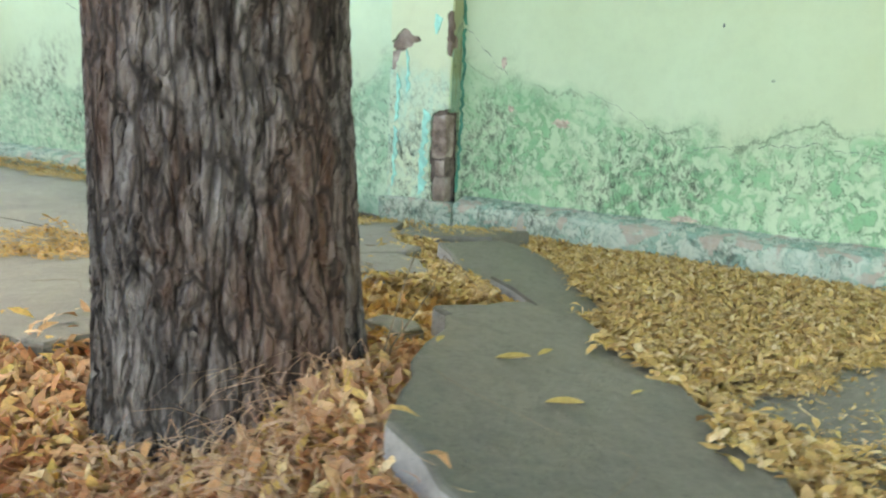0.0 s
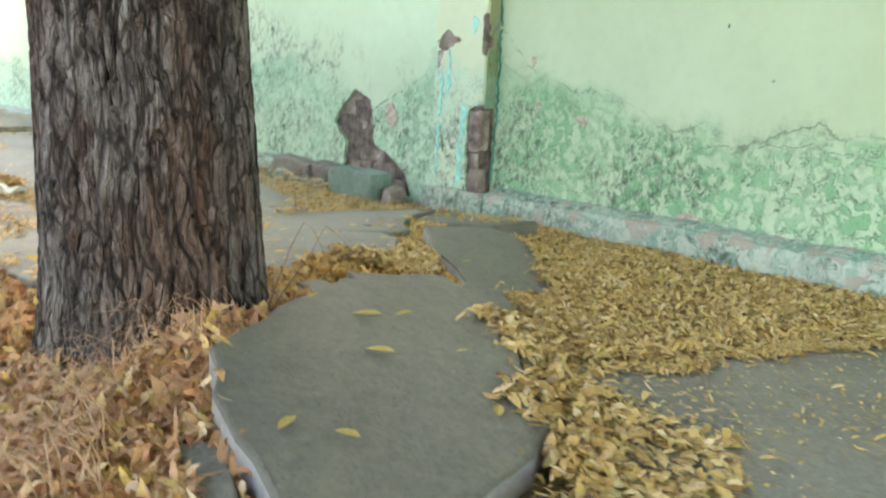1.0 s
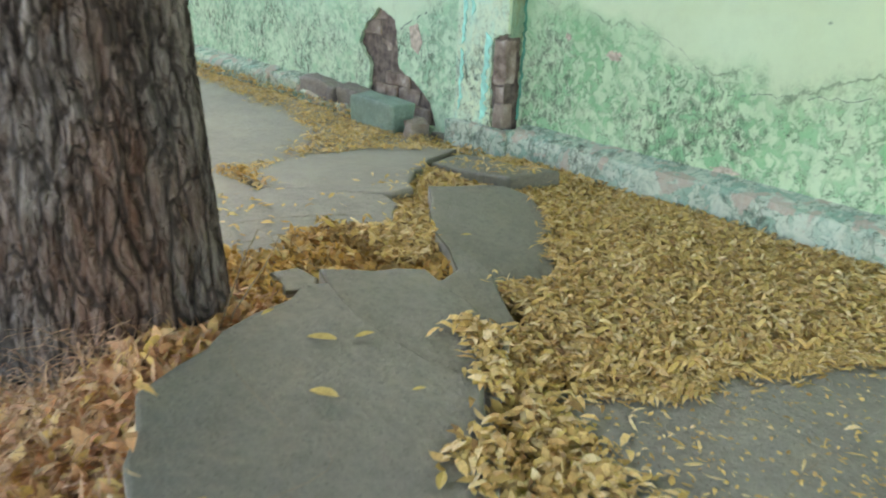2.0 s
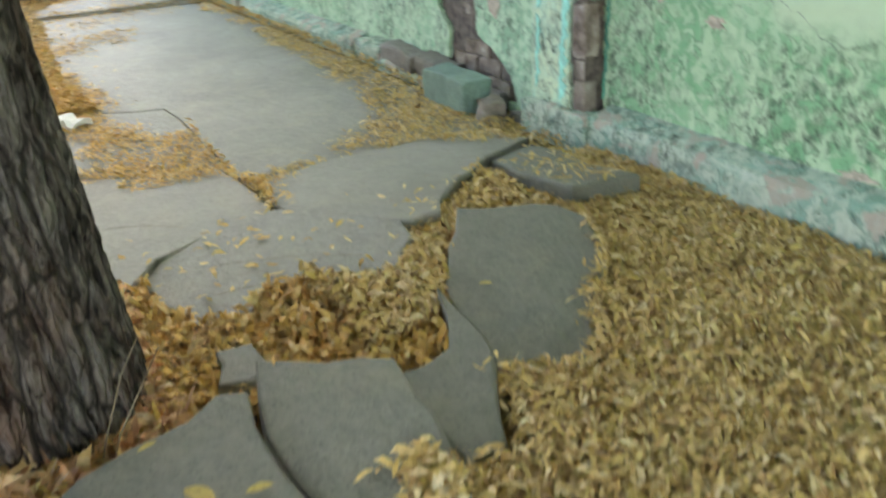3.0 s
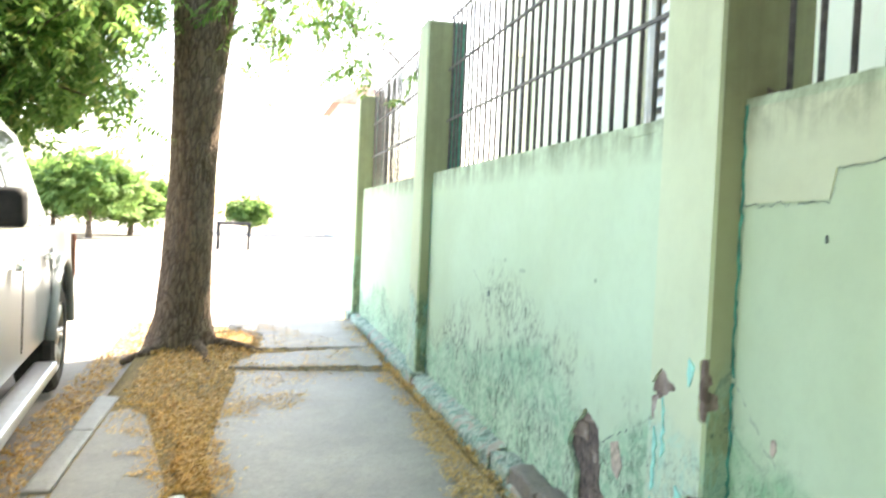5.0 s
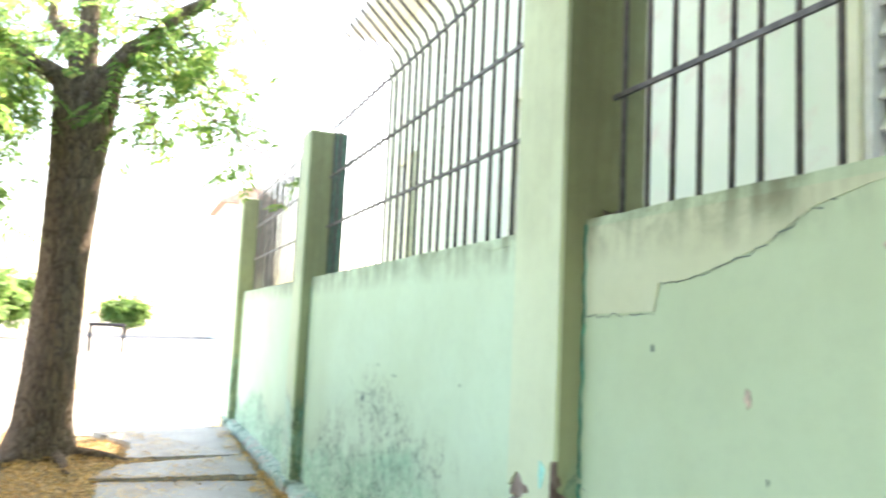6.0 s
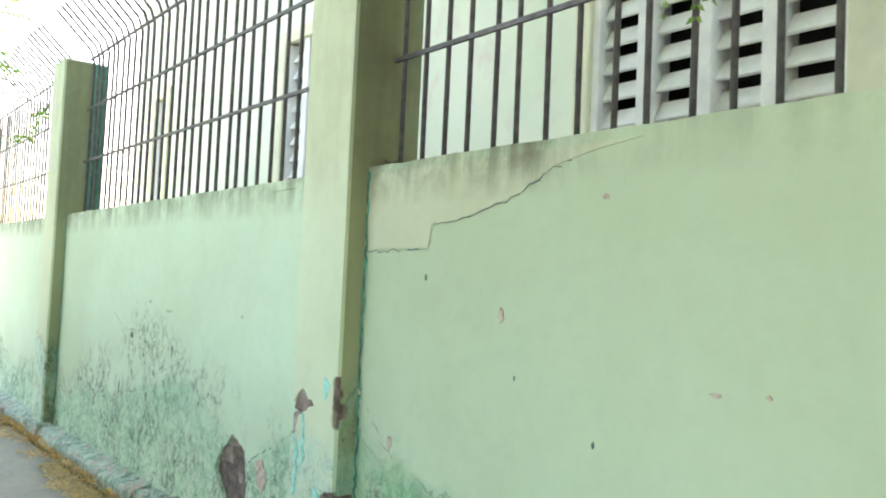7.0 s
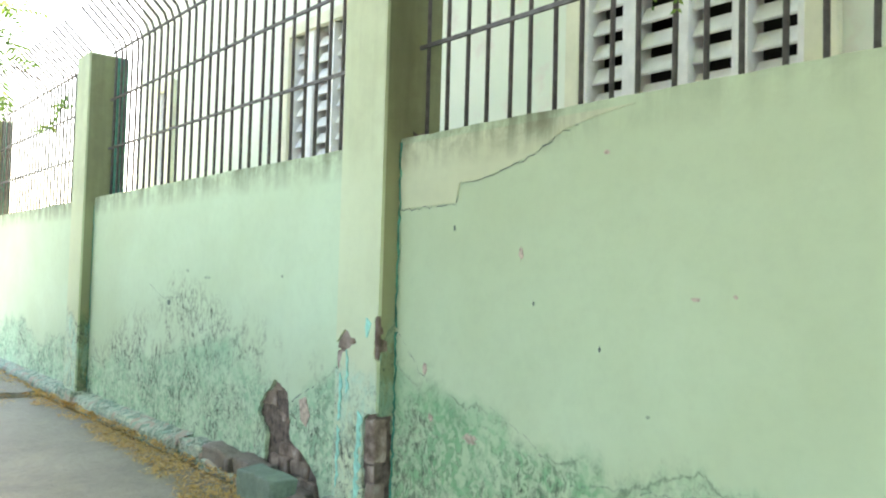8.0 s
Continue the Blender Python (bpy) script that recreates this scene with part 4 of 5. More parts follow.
def slat_mesh(width):
    bm = box_bm(-width / 2, width / 2, -0.060, 0.060, -0.010, 0.010, 0.004)
    bmesh.ops.rotate(bm, verts=bm.verts[:], cent=(0, 0, 0), matrix=Matrix.Rotation(radians(58), 3, "X"))
    me = bpy.data.meshes.new("slat")
    bm.to_mesh(me)
    bm.free()
    me.materials.append(M_SLAT)
    return me


SLAT = slat_mesh(0.262)
for a, b in WINDOWS:
    win = empty("louvre_window", "white cement louvres in a cream surround", "")
    win.parent = house
    for x0, x1, z0, z1 in ((a - 0.11, a, SILL - 0.1, HEAD + 0.11), (b, b + 0.16, SILL - 0.1, HEAD + 0.11), (a, b, HEAD, HEAD + 0.11)):
        part("surround", box_bm(x0, x1, FACADE_Y - 0.05, FACADE_Y + 0.05, z0, z1, 0.006), M_CREAM, win)
    part("window_sill", box_bm(a, b, FACADE_Y - 0.07, FACADE_Y + 0.12, SILL - 0.06, SILL, 0.006), M_CREAM, win)
    cols = 4 if b - a > 1 else 1
    pitch = (b - a) / cols
    for c in range(cols + 1):
        xm = a + c * pitch
        x0, x1 = max(a, xm - 0.045), min(b, xm + 0.045)
        part("mullion", box_bm(x0, x1, FACADE_Y - 0.02, FACADE_Y + 0.14, SILL, HEAD, 0.003), M_SLAT, win)
    for c in range(cols):
        z = SILL + 0.07
        while z < HEAD - 0.03:
            s = new("slat", SLAT)
            s.parent = win
            s.location = (a + (c + 0.5) * pitch, FACADE_Y + 0.06, z)
            z += 0.148


# ---- trees ----
def trunk_bm(centre, profile, sides, step, furrow, seed, lean=(0.0, 0.0), flare=None):
    """A furrowed trunk. profile: (height, radius) pairs; flare: root buttresses (count, size)."""
    bm = bmesh.new()
    z0, z1 = profile[0][0], profile[-1][0]
    n = int((z1 - z0) / step)
    hs = [p[0] for p in profile]
    rs = [p[1] for p in profile]
    rings = []
    for j in range(n + 1):
        z = z0 + (z1 - z0) * j / n
        rad = float(np.interp(z, hs, rs))
        ring = []
        for i in range(sides):
            a = i * math.tau / sides
            c, s = math.cos(a), math.sin(a)
            w = Vector((c * 1.9, s * 1.9, z * 0.42 + seed))
            wob = 0.035 * noise.noise(Vector((c * 0.9, s * 0.9, z * 0.8 + seed)))
            q = Vector((c * rad * 32, s * rad * 32, z * 6.0 + seed)) + 0.6 * noise.noise_vector(w * 2.2)
            q2 = Vector((c * rad * 68, s * rad * 68, z * 15.0 + seed)) + 0.4 * noise.noise_vector(w * 5.0)
            ridge = min(1.0, abs(noise.noise(q)) * 7.5) - 0.75
            plate = min(1.0, abs(noise.noise(q2)) * 6.0) - 0.75
            small = noise.noise(Vector((c * rad * 110, s * rad * 110, z * 40 + seed)))
            r = rad * (1 + wob) + furrow * (ridge + 0.45 * plate + 0.16 * small)
            if flare:
                r += flare[1] * max(0.0, 1 - (z - z0) / 0.45) ** 2 * (0.5 + 0.5 * math.cos(flare[0] * a + seed))
            ring.append(bm.verts.new((centre[0] + lean[0] * z + r * c, centre[1] + lean[1] * z + r * s, z)))
        rings.append(ring)
    for a, b in zip(rings, rings[1:]):
        for i in range(sides):
            k = (i + 1) % sides
            bm.faces.new((a[i], a[k], b[k], b[i]))
    bm.faces.new(rings[-1])
    return bm


def frond_cloud(name, spots, material, parent, seed, length=0.32, leaflet=0.055, pairs=7):
    """Feathery compound leaves: each spot is (place, direction). All leaflets of a crown in one mesh."""
    q = np.random.RandomState(seed)
    verts, faces = [], []
    for place, way in spots:
        d = Vector(way).normalized()
        side = d.cross(Vector((q.uniform(-0.4, 0.4), q.uniform(-0.4, 0.4), 1))).normalized()
        up = side.cross(d)
        size = length * q.uniform(0.7, 1.2)
        for k in range(pairs):
            f = (k + 1) / pairs
            base = Vector(place) + d * size * f - Vector((0, 0, 0.22 * size * f * f))
            for sgn in (-1, 1):
                out = (side * sgn + d * 0.55 - up * q.uniform(0.0, 0.5)).normalized()
                wid = d.cross(out).cross(out).normalized() * leaflet * 0.19
                ln = leaflet * q.uniform(0.75, 1.2) * (1.15 - 0.5 * f)
                mid = base + out * ln * 0.45
                i = len(verts)
                verts += [base[:], (mid + wid)[:], (base + out * ln - Vector((0, 0, ln * 0.2)))[:], (mid - wid)[:]]
                faces.append((i, i + 1, i + 2, i + 3))
    me = bpy.data.meshes.new(name)
    me.from_pydata(verts, [], faces)
    return mesh_part(name, me, material, parent)


def limb_points(start, way, length, bend, seed, n=7):
    q = random.Random(seed)
    p, d = Vector(start), Vector(way).normalized()
    pts = [p.copy()]
    for _ in range(n):
        d = (d + Vector((q.uniform(-bend, bend), q.uniform(-bend, bend), q.uniform(-bend, bend) * 0.7))).normalized()
        p = p + d * length / n
        pts.append(p.copy())
    return pts


near_tree = empty("street_tree", "thick furrowed grey-brown trunk rising from a leaf-strewn pit", "tree", "street trees", at=(0, 0, 0))
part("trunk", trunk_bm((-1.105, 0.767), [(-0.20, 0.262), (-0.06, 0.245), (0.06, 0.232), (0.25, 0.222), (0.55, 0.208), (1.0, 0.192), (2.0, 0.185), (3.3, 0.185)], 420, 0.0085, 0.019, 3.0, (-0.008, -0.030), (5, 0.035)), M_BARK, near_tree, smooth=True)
crown_and_shade_spots = []
q = random.Random(21)
# crown out of view, longer and denser towards +x to shade the wall
for k in range(11):
    a = k * math.tau / 11 + 0.4
    away = max(0.0, math.cos(a + 0.25))
    pts = limb_points((-1.13, 0.735, 3.15), (math.cos(a), math.sin(a), 0.62), 2.8 + 2.6 * away, 0.2, 40 + k)
    part("limb", tube_bm(pts, [0.10 - 0.012 * i for i in range(8)], 9), M_BARK, near_tree, smooth=True)
    for p in pts[2:]:
        for _ in range(int(58 + 46 * away)):
            o = Vector((q.gauss(0, 0.62), q.gauss(0, 0.62), abs(q.gauss(0.2, 0.4))))
            crown_and_shade_spots.append((p + o, (q.uniform(-1, 1), q.uniform(-1, 1), q.uniform(-0.5, 0.4))))
# unseen boughs added to keep sky and sun off near wall and road
for k, (ex, ey, ez) in enumerate(((1.6, 1.9, 3.1), (2.2, 0.9, 2.9), (1.9, 0.0, 2.9), (3.0, 1.6, 3.0), (1.2, -0.9, 3.2), (2.9, -0.6, 3.0), (3.6, 0.6, 3.1), (0.9, 1.5, 3.6), (0.6, 0.6, 3.7), (0.4, 2.0, 4.0), (-0.2, 1.2, 3.8), (-2.6, 1.6, 5.2), (-1.5, 2.6, 5.0), (-0.5, 0.2, 5.0), (0.8, -0.8, 4.6), (-2.2, 0.2, 5.2), (2.6, 2.0, 2.7), (1.7, 1.2, 2.7), (1.3, 2.2, 2.6), (2.2, 2.3, 2.5), (3.2, 2.2, 2.4), (1.6, -1.6, 2.6), (2.6, -2.1, 2.5), (3.9, -1.2, 2.5), (4.3, 1.7, 2.5), (0.9, -2.2, 2.9), (5.0, 0.4, 2.6), (1.5, -3.4, 2.9), (3.0, -3.6, 2.7), (4.6, -2.9, 2.7), (0.2, -3.2, 3.3), (5.6, -1.4, 2.5), (6.0, 1.2, 2.5), (2.2, -4.6, 3.0), (4.0, -4.8, 2.9))):
    a, e = Vector((-1.13, 0.735, 3.2)), Vector((ex, ey, ez))
    pts = [a.lerp(e, i / 7) + Vector((0, 0, 1.1 * math.sin(math.pi * i / 7))) for i in range(8)]
    part("limb", tube_bm(pts, [0.07 - 0.008 * i for i in range(8)], 8), M_BARK, near_tree, smooth=True)
    for p in pts[3:]:
        for _ in range(100 if ex < 1 else 190):
            o = Vector((q.gauss(0, 0.45), q.gauss(0, 0.45), q.gauss(0.0, 0.25)))
            crown_and_shade_spots.append((p + o, (q.uniform(-1, 1), q.uniform(-1, 1), q.uniform(-0.5, 0.4))))
crown_and_shade_spots = [s for s in crown_and_shade_spots if s[0].z > (2.15 if s[0].x > 1.0 else 3.3 + 0.25 * max(0.0, s[0].y - 1.5) + 0.2 * max(0.0, -2.0 - s[0].x))]
frond_cloud("crown", crown_and_shade_spots, M_GREEN, near_tree, 1, 0.36, 0.135, 6)
# a twig that hangs before the grille
twig = [Vector(p) for p in ((-0.9, 1.0, 3.45), (-0.62, 1.35, 3.2), (-0.45, 1.75, 2.85), (-0.36, 2.05, 2.45), (-0.28, 2.22, 2.08), (-0.24, 2.29, 1.85))]
part("twig", tube_bm(twig, [0.014, 0.011, 0.009, 0.007, 0.005, 0.003], 6), M_BARK2, near_tree)
spots = []
q = random.Random(77)
for p in twig[4:] + [twig[4] * 0.5 + twig[5] * 0.5, twig[4] * 0.2 + twig[5] * 0.8]:
    for _ in range(9):
        spots.append((p, (q.uniform(-0.9, 0.9), q.uniform(-0.3, 0.2), q.uniform(-1.1, -0.35))))
frond_cloud("twig_leaves", spots, M_GREEN, near_tree, 2, 0.15, 0.026, 12)

far_tree = empty("street_tree", "brown street tree with flared roots and a feathery green crown", "tree", "street trees")
FAR = (-7.34, 0.82)
part("trunk", trunk_bm(FAR, [(-0.10, 0.30), (0.08, 0.285), (0.30, 0.235), (0.7, 0.21), (1.6, 0.20), (2.5, 0.225), (3.3, 0.29)], 120, 0.03, 0.008, 8.0, (-0.012, 0.035), (4, 0.09)), M_BARK2, far_tree, smooth=True)
top = Vector((FAR[0] - 0.012 * 3.2, FAR[1] + 0.035 * 3.2, 3.15))
spots = []
q = random.Random(31)
def bough(start, end, sag, rad, seed, clump, leaves, droop):
    """A bough from start to end with clumps of hanging leaves along its outer half."""
    g = random.Random(seed)
    pts = []
    for i in range(9):
        f = i / 8
        p = Vector(start).lerp(Vector(end), f)
        p.z += sag * math.sin(math.pi * f)
        pts.append(p + Vector((g.uniform(-1, 1), g.uniform(-1, 1), g.uniform(-1, 1))) * 0.05 * math.sin(math.pi * f))
    limb = part("bough", tube_bm(pts, [rad * (1 - 0.10 * i) for i in range(9)], 9), M_BARK2, far_tree, smooth=True)
    for i in range(3, 9):
        for _ in range(2):
            way = Vector((g.uniform(-1, 1), g.uniform(-1, 1), g.uniform(-0.9, 0.3)))
            tw = limb_points(pts[i], way, g.uniform(0.35, 0.75), 0.25, g.randrange(9999), 5)
            part("twig", tube_bm(tw, [0.009 - 0.0012 * k for k in range(6)], 5), M_BARK2, limb)
            for s in tw[1:]:
                for _ in range(leaves):
                    o = Vector((g.gauss(0, clump), g.gauss(0, clump), g.gauss(-0.04, clump)))
                    spots.append((s + o, (g.uniform(-1, 1), g.uniform(-1, 1), g.uniform(-droop, 0.25))))
    return pts


# the fork: one limb level towards the road, one steep towards the wall, two up
left = bough(top, (-7.2, -0.9, 3.55), 0.18, 0.11, 1, 0.14, 2, 0.9)
right = bough(top, (-7.5, 2.3, 4.6), 0.10, 0.12, 2, 0.16, 1, 0.9)
bough(top, (-7.7, 0.7, 5.4), 0.0, 0.12, 3, 0.22, 2, 0.6)
bough(top, (-8.9, 0.2, 4.6), 0.2, 0.09, 4, 0.2, 2, 0.8)
# boughs that hang over the road and the parked truck
for k, (ex, ey, ez) in enumerate(((-6.8, -0.75, 2.25), (-6.5, -0.30, 2.25), (-6.0, -1.3, 2.45), (-7.4, -1.6, 2.5), (-6.9, -0.45, 2.95), (-5.9, -0.75, 2.75), (-6.95, 0.15, 2.35), (-6.95, 0.0, 2.85), (-6.4, -0.5, 2.15), (-5.6, -0.9, 2.35), (-6.1, -0.2, 2.75), (-5.5, -0.35, 2.6), (-6.3, -0.05, 2.10), (-6.0, -0.15, 2.05), (-6.2, -0.5, 2.05), (-5.8, -0.75, 2.1))):
    bough(left[4 + k % 3], (ex, ey, ez), 0.35, 0.030, 20 + k, 0.11, 4, 1.2)
# thinner ones towards the wall
for k, (ex, ey, ez) in enumerate(((-7.2, 1.55, 2.75), (-7.2, 2.3, 2.85), (-7.2, 2.0, 3.4), (-7.3, 1.7, 3.8))):
    bough(right[2 + k % 3], (ex, ey, ez), 0.15, 0.022, 40 + k, 0.17, 1, 1.0)
frond_cloud("crown", spots, M_GREEN, far_tree, 3, 0.28, 0.095)
for k, (a, ln) in enumerate(((0.4, 0.8), (1.3, 0.9), (2.6, 0.6), (-0.6, 0.7))):
    pts = [(FAR[0] + math.cos(a) * d, FAR[1] + math.sin(a) * d + 0.05 * math.sin(5 * d), 0.06 - 0.10 * (d / ln) ** 2) for d in np.linspace(0.2, ln, 7)]
    part("root", tube_bm(pts, [0.06 - 0.006 * i for i in range(7)], 8), M_BARK2, far_tree, smooth=True)


# ---- pickup truck at the kerb ----
def paint_mat():
    m = Mat("white_car_paint", 0.34, spec=0.3)
    m.color(m.ramp(m.noise(m.where(), 2.0, 4), [(0.3, (0.24, 0.265, 0.285)), (0.7, (0.285, 0.31, 0.33))]))
    m.b.inputs["Coat Weight"].default_value = 0.12
    m.b.inputs["Coat Roughness"].default_value = 0.08
    return m.m


M_PAINT = paint_mat()
M_RUBBER = plain("black_rubber", (0.02, 0.02, 0.021), 0.8, 0, 0.3, 20)
M_PLASTIC = plain("black_trim_plastic", (0.03, 0.03, 0.032), 0.55, 0, 0.2, 20)
M_PLASTIC.node_tree.nodes["Principled BSDF"].inputs["Specular IOR Level"].default_value = 0.12
M_ALLOY = plain("silver_alloy", (0.55, 0.55, 0.56), 0.35, 0.8, 0.1, 20)
M_CHROME = plain("chrome", (0.75, 0.75, 0.76), 0.12, 1.0, 0.04, 20)


def glass_mat():
    m = Mat("tinted_car_glass", 0.04)
    m.color((0.02, 0.025, 0.025))
    m.b.inputs["Specular IOR Level"].default_value = 0.01
    return m.m


M_GLASS = glass_mat()


def arc(cx, cz, r, a0, a1, n=12):
    return [(cx + r * math.cos(radians(a0 + (a1 - a0) * k / n)), cz + r * math.sin(radians(a0 + (a1 - a0) * k / n))) for k in range(n + 1)]


def extrude_bm(outline, y0, y1, bevel=0.0, pinch=None):
    """A side profile (x, z) drawn out across y. pinch(x, z) moves the outer faces inwards."""
    bm = bmesh.new()
    loops = []
    for y in (y0, y1):
        loops.append([bm.verts.new((x, y + ((pinch(x, z) if pinch else 0) * (1 if y == min(y0, y1) else -1)), z)) for x, z in outline])
    n = len(outline)
    for i in range(n):
        k = (i + 1) % n
        bm.faces.new((loops[0][i], loops[0][k], loops[1][k], loops[1][i]))
    ends = [bm.faces.new(loops[0]), bm.faces.new(loops[1])]
    if bevel:
        rim = [e for f in ends for e in f.edges]
        bmesh.ops.bevel(bm, geom=rim, offset=bevel, segments=3, affect="EDGES", profile=0.6)
    bmesh.ops.triangulate(bm, faces=[f for f in bm.faces if len(f.verts) > 8])
    return bm


def pickup():
    """Axes: x ahead, y to the kerb side, z up from the road; origin under the front axle's middle."""
    t = empty("pickup_truck", "white double-cab pickup truck parked along the kerb", "truck")
    wb, half, rw = 3.15, 0.88, 0.375
    zc = 0.375
    low = [(0.88, 0.42), (0.90, 0.62), (0.86, 0.92), (0.74, 1.02), (-0.55, 1.08), (-0.62, 1.10), (-2.02, 1.12), (-2.08, 1.10), (-4.12, 1.10), (-4.14, 0.95), (-4.12, 0.50)]
    outline = low + [(-3.60, 0.48)] + arc(-wb, zc + 0.03, 0.475, 180, 0, 14) + [(-2.50, 0.42), (-0.52, 0.40)] + arc(0, zc + 0.03, 0.465, 180, 0, 14) + [(0.55, 0.40)]
    part("body", extrude_bm(outline, -half, half, 0.035, lambda x, z: 0.035 * max(0, (z - 0.85) / 0.25) + (0.03 if z < 0.5 else 0)), M_PAINT, t, smooth=False)
    cab = [(-0.42, 1.07), (-1.02, 1.60), (-1.25, 1.69), (-2.10, 1.72), (-2.62, 1.67), (-2.90, 1.10)]
    part("cab", extrude_bm(cab, -half + 0.03, half - 0.03, 0.05, lambda x, z: 0.30 * max(0, z - 1.08) ** 1.1), M_PAINT, t)
    part("bed_liner", box_bm(-4.05, -2.94, -0.74, 0.74, 0.98, 1.104), M_PLASTIC, t)
    # side glass follows the lean of the cab side

    def pane(outline, name="window"):
        for sgn in (-1, 1):
            bm = bmesh.new()
            loops = []
            for off in (0.006, -0.02):
                loops.append([bm.verts.new((x, sgn * (half - 0.03 - 0.30 * max(0, z - 1.08) ** 1.1 + off), z)) for x, z in outline])
            bm.faces.new(loops[0])
            bm.faces.new(loops[1])
            for i in range(len(outline)):
                k = (i + 1) % len(outline)
                bm.faces.new((loops[0][i], loops[0][k], loops[1][k], loops[1][i]))
            part(name, bm, M_GLASS, t, "dark tinted side window")

    pane([(-0.66, 1.13), (-1.10, 1.55), (-1.34, 1.62), (-1.60, 1.63), (-1.62, 1.13)])
    pane([(-1.72, 1.13), (-1.70, 1.63), (-2.20, 1.64), (-2.48, 1.59), (-2.70, 1.13)])
    bm = bmesh.new()
    ws = [(-0.44, -0.72, 1.10), (-0.44, 0.72, 1.10), (-0.99, 0.62, 1.605), (-0.99, -0.62, 1.605)]
    f = bm.faces.new([bm.verts.new((x + 0.012, y, z + 0.012)) for x, y, z in ws])
    bmesh.ops.solidify(bm, geom=[f], thickness=0.01)
    part("windscreen", bm, M_GLASS, t, "dark windscreen")
    for sgn in (-1, 1):
        bm = box_bm(-0.80, -0.70, sgn * 0.925 - 0.10, sgn * 0.925 + 0.10, 1.15, 1.31, 0.04, 3)
        mirror = part("side_mirror", bm, M_PLASTIC, t, "black door mirror", smooth=True)
        part("mirror_arm", tube_bm([(-0.72, sgn * 0.80, 1.10), (-0.73, sgn * 0.90, 1.17)], 0.022, 8), M_PLASTIC, mirror)
        for hx in (-1.50, -2.52):
            part("door_handle", box_bm(hx - 0.08, hx + 0.08, sgn * half - 0.01, sgn * half + 0.030, 0.93, 0.965, 0.012, 2), M_CHROME, t, "chrome door handle")
        for dx in (-0.50, -1.67, -2.72):
            part("door_gap", box_bm(dx - 0.004, dx + 0.004, sgn * (half + 0.0005) - 0.004, sgn * (half + 0.0005) + 0.002, 0.50, 0.98), M_PLASTIC, t)
        part("side_step", box_bm(-2.45, -0.50, sgn * (half + 0.02) - 0.07, sgn * (half + 0.02) + 0.06, 0.27, 0.33, 0.02, 2), M_ALLOY, t, "silver side step")
        for cx, rr in ((0, 0.465), (-wb, 0.475)):
            bm = tube_bm([(x, sgn * (half + 0.012), z) for x, z in arc(cx, zc + 0.03, rr + 0.02, 178, 2, 16)], 0.034, 6)
            part("wheel_arch_flare", bm, M_PAINT, t, smooth=True)
        part("headlight", box_bm(0.70, 0.885, sgn * 0.70 - 0.14, sgn * 0.70 + 0.14, 0.76, 0.92, 0.03, 2), M_CHROME, t, "clear headlight")
        part("tail_light", box_bm(-4.15, -4.07, sgn * 0.80 - 0.06, sgn * 0.80 + 0.075, 0.70, 1.04, 0.015, 2), M_ROOF, t, "red tail light")
        part("fender_marker", box_bm(-0.40, -0.28, sgn * half - 0.006, sgn * half + 0.004, 0.80, 0.83, 0.004), M_PLASTIC, t)
    part("fuel_flap", box_bm(-2.86, -2.70, half - 0.004, half + 0.005, 0.86, 1.0, 0.01), M_PAINT, t)
    part("front_bumper", box_bm(0.74, 0.96, -0.86, 0.86, 0.36, 0.60, 0.05, 3), M_PLASTIC, t, "dark front bumper")
    part("grille", box_bm(0.84, 0.905, -0.50, 0.50, 0.66, 0.86, 0.02, 2), M_PLASTIC, t, "dark radiator grille")
    part("rear_bumper", box_bm(-4.26, -4.10, -0.82, 0.82, 0.42, 0.58, 0.03, 2), M_CHROME, t, "chrome rear bumper")
    part("underbody", box_bm(-3.9, 0.6, -0.70, 0.70, 0.30, 0.46), M_PLASTIC, t)
    for cx in (0, -wb):
        for sgn in (-1, 1):
            wheel = empty("wheel", "black tyre on a silver alloy rim", "")
            wheel.parent = t
            wheel.location = (cx, sgn * (half - 0.11), zc)
            bm = bmesh.new()
            prof = [(-0.115, 0.235), (-0.125, 0.30), (-0.105, 0.355), (-0.06, rw), (0.06, rw), (0.105, 0.355), (0.125, 0.30), (0.115, 0.235)]
            rings = []
            for i in range(48):
                a = i * math.tau / 48
                tread = 0.006 if i % 2 else 0.0
                rings.append([bm.verts.new(((r - (tread if r > 0.35 else 0)) * math.cos(a), y, (r - (tread if r > 0.35 else 0)) * math.sin(a))) for y, r in prof])
            for i in range(48):
                for k in range(len(prof) - 1):
                    a, b = rings[i], rings[(i + 1) % 48]
                    bm.faces.new((a[k], b[k], b[k + 1], a[k + 1]))
            part("tyre", bm, M_RUBBER, wheel)
            bm = bmesh.new()
            for k in range(6):
                a = k * math.tau / 6
                for d in (-0.10, 0.10):
                    tube_bm([(0.05 * math.cos(a), sgn * 0.075, 0.05 * math.sin(a)), (0.22 * math.cos(a + d), sgn * 0.095, 0.22 * math.sin(a + d))], [0.026, 0.02], 6, bm)
            tube_bm([(0, sgn * 0.06, 0), (0, sgn * 0.105, 0)], 0.06, 14, bm)
            ring = [(0.235 * math.cos(i * math.tau / 32), sgn * 0.095, 0.235 * math.sin(i * math.tau / 32)) for i in range(33)]
            tube_bm(ring, 0.016, 6, bm, cap=False)
            part("rim", bm, M_ALLOY, wheel, smooth=True)
            part("brake_disc", tube_bm([(0, -0.05, 0), (0, 0.05, 0)], 0.225, 24), M_PLASTIC, wheel)
    return t


truck = pickup()
truck.matrix_world = pose(-2.47, -0.42, GROUND + 0.02, 0, 0, 5.4)


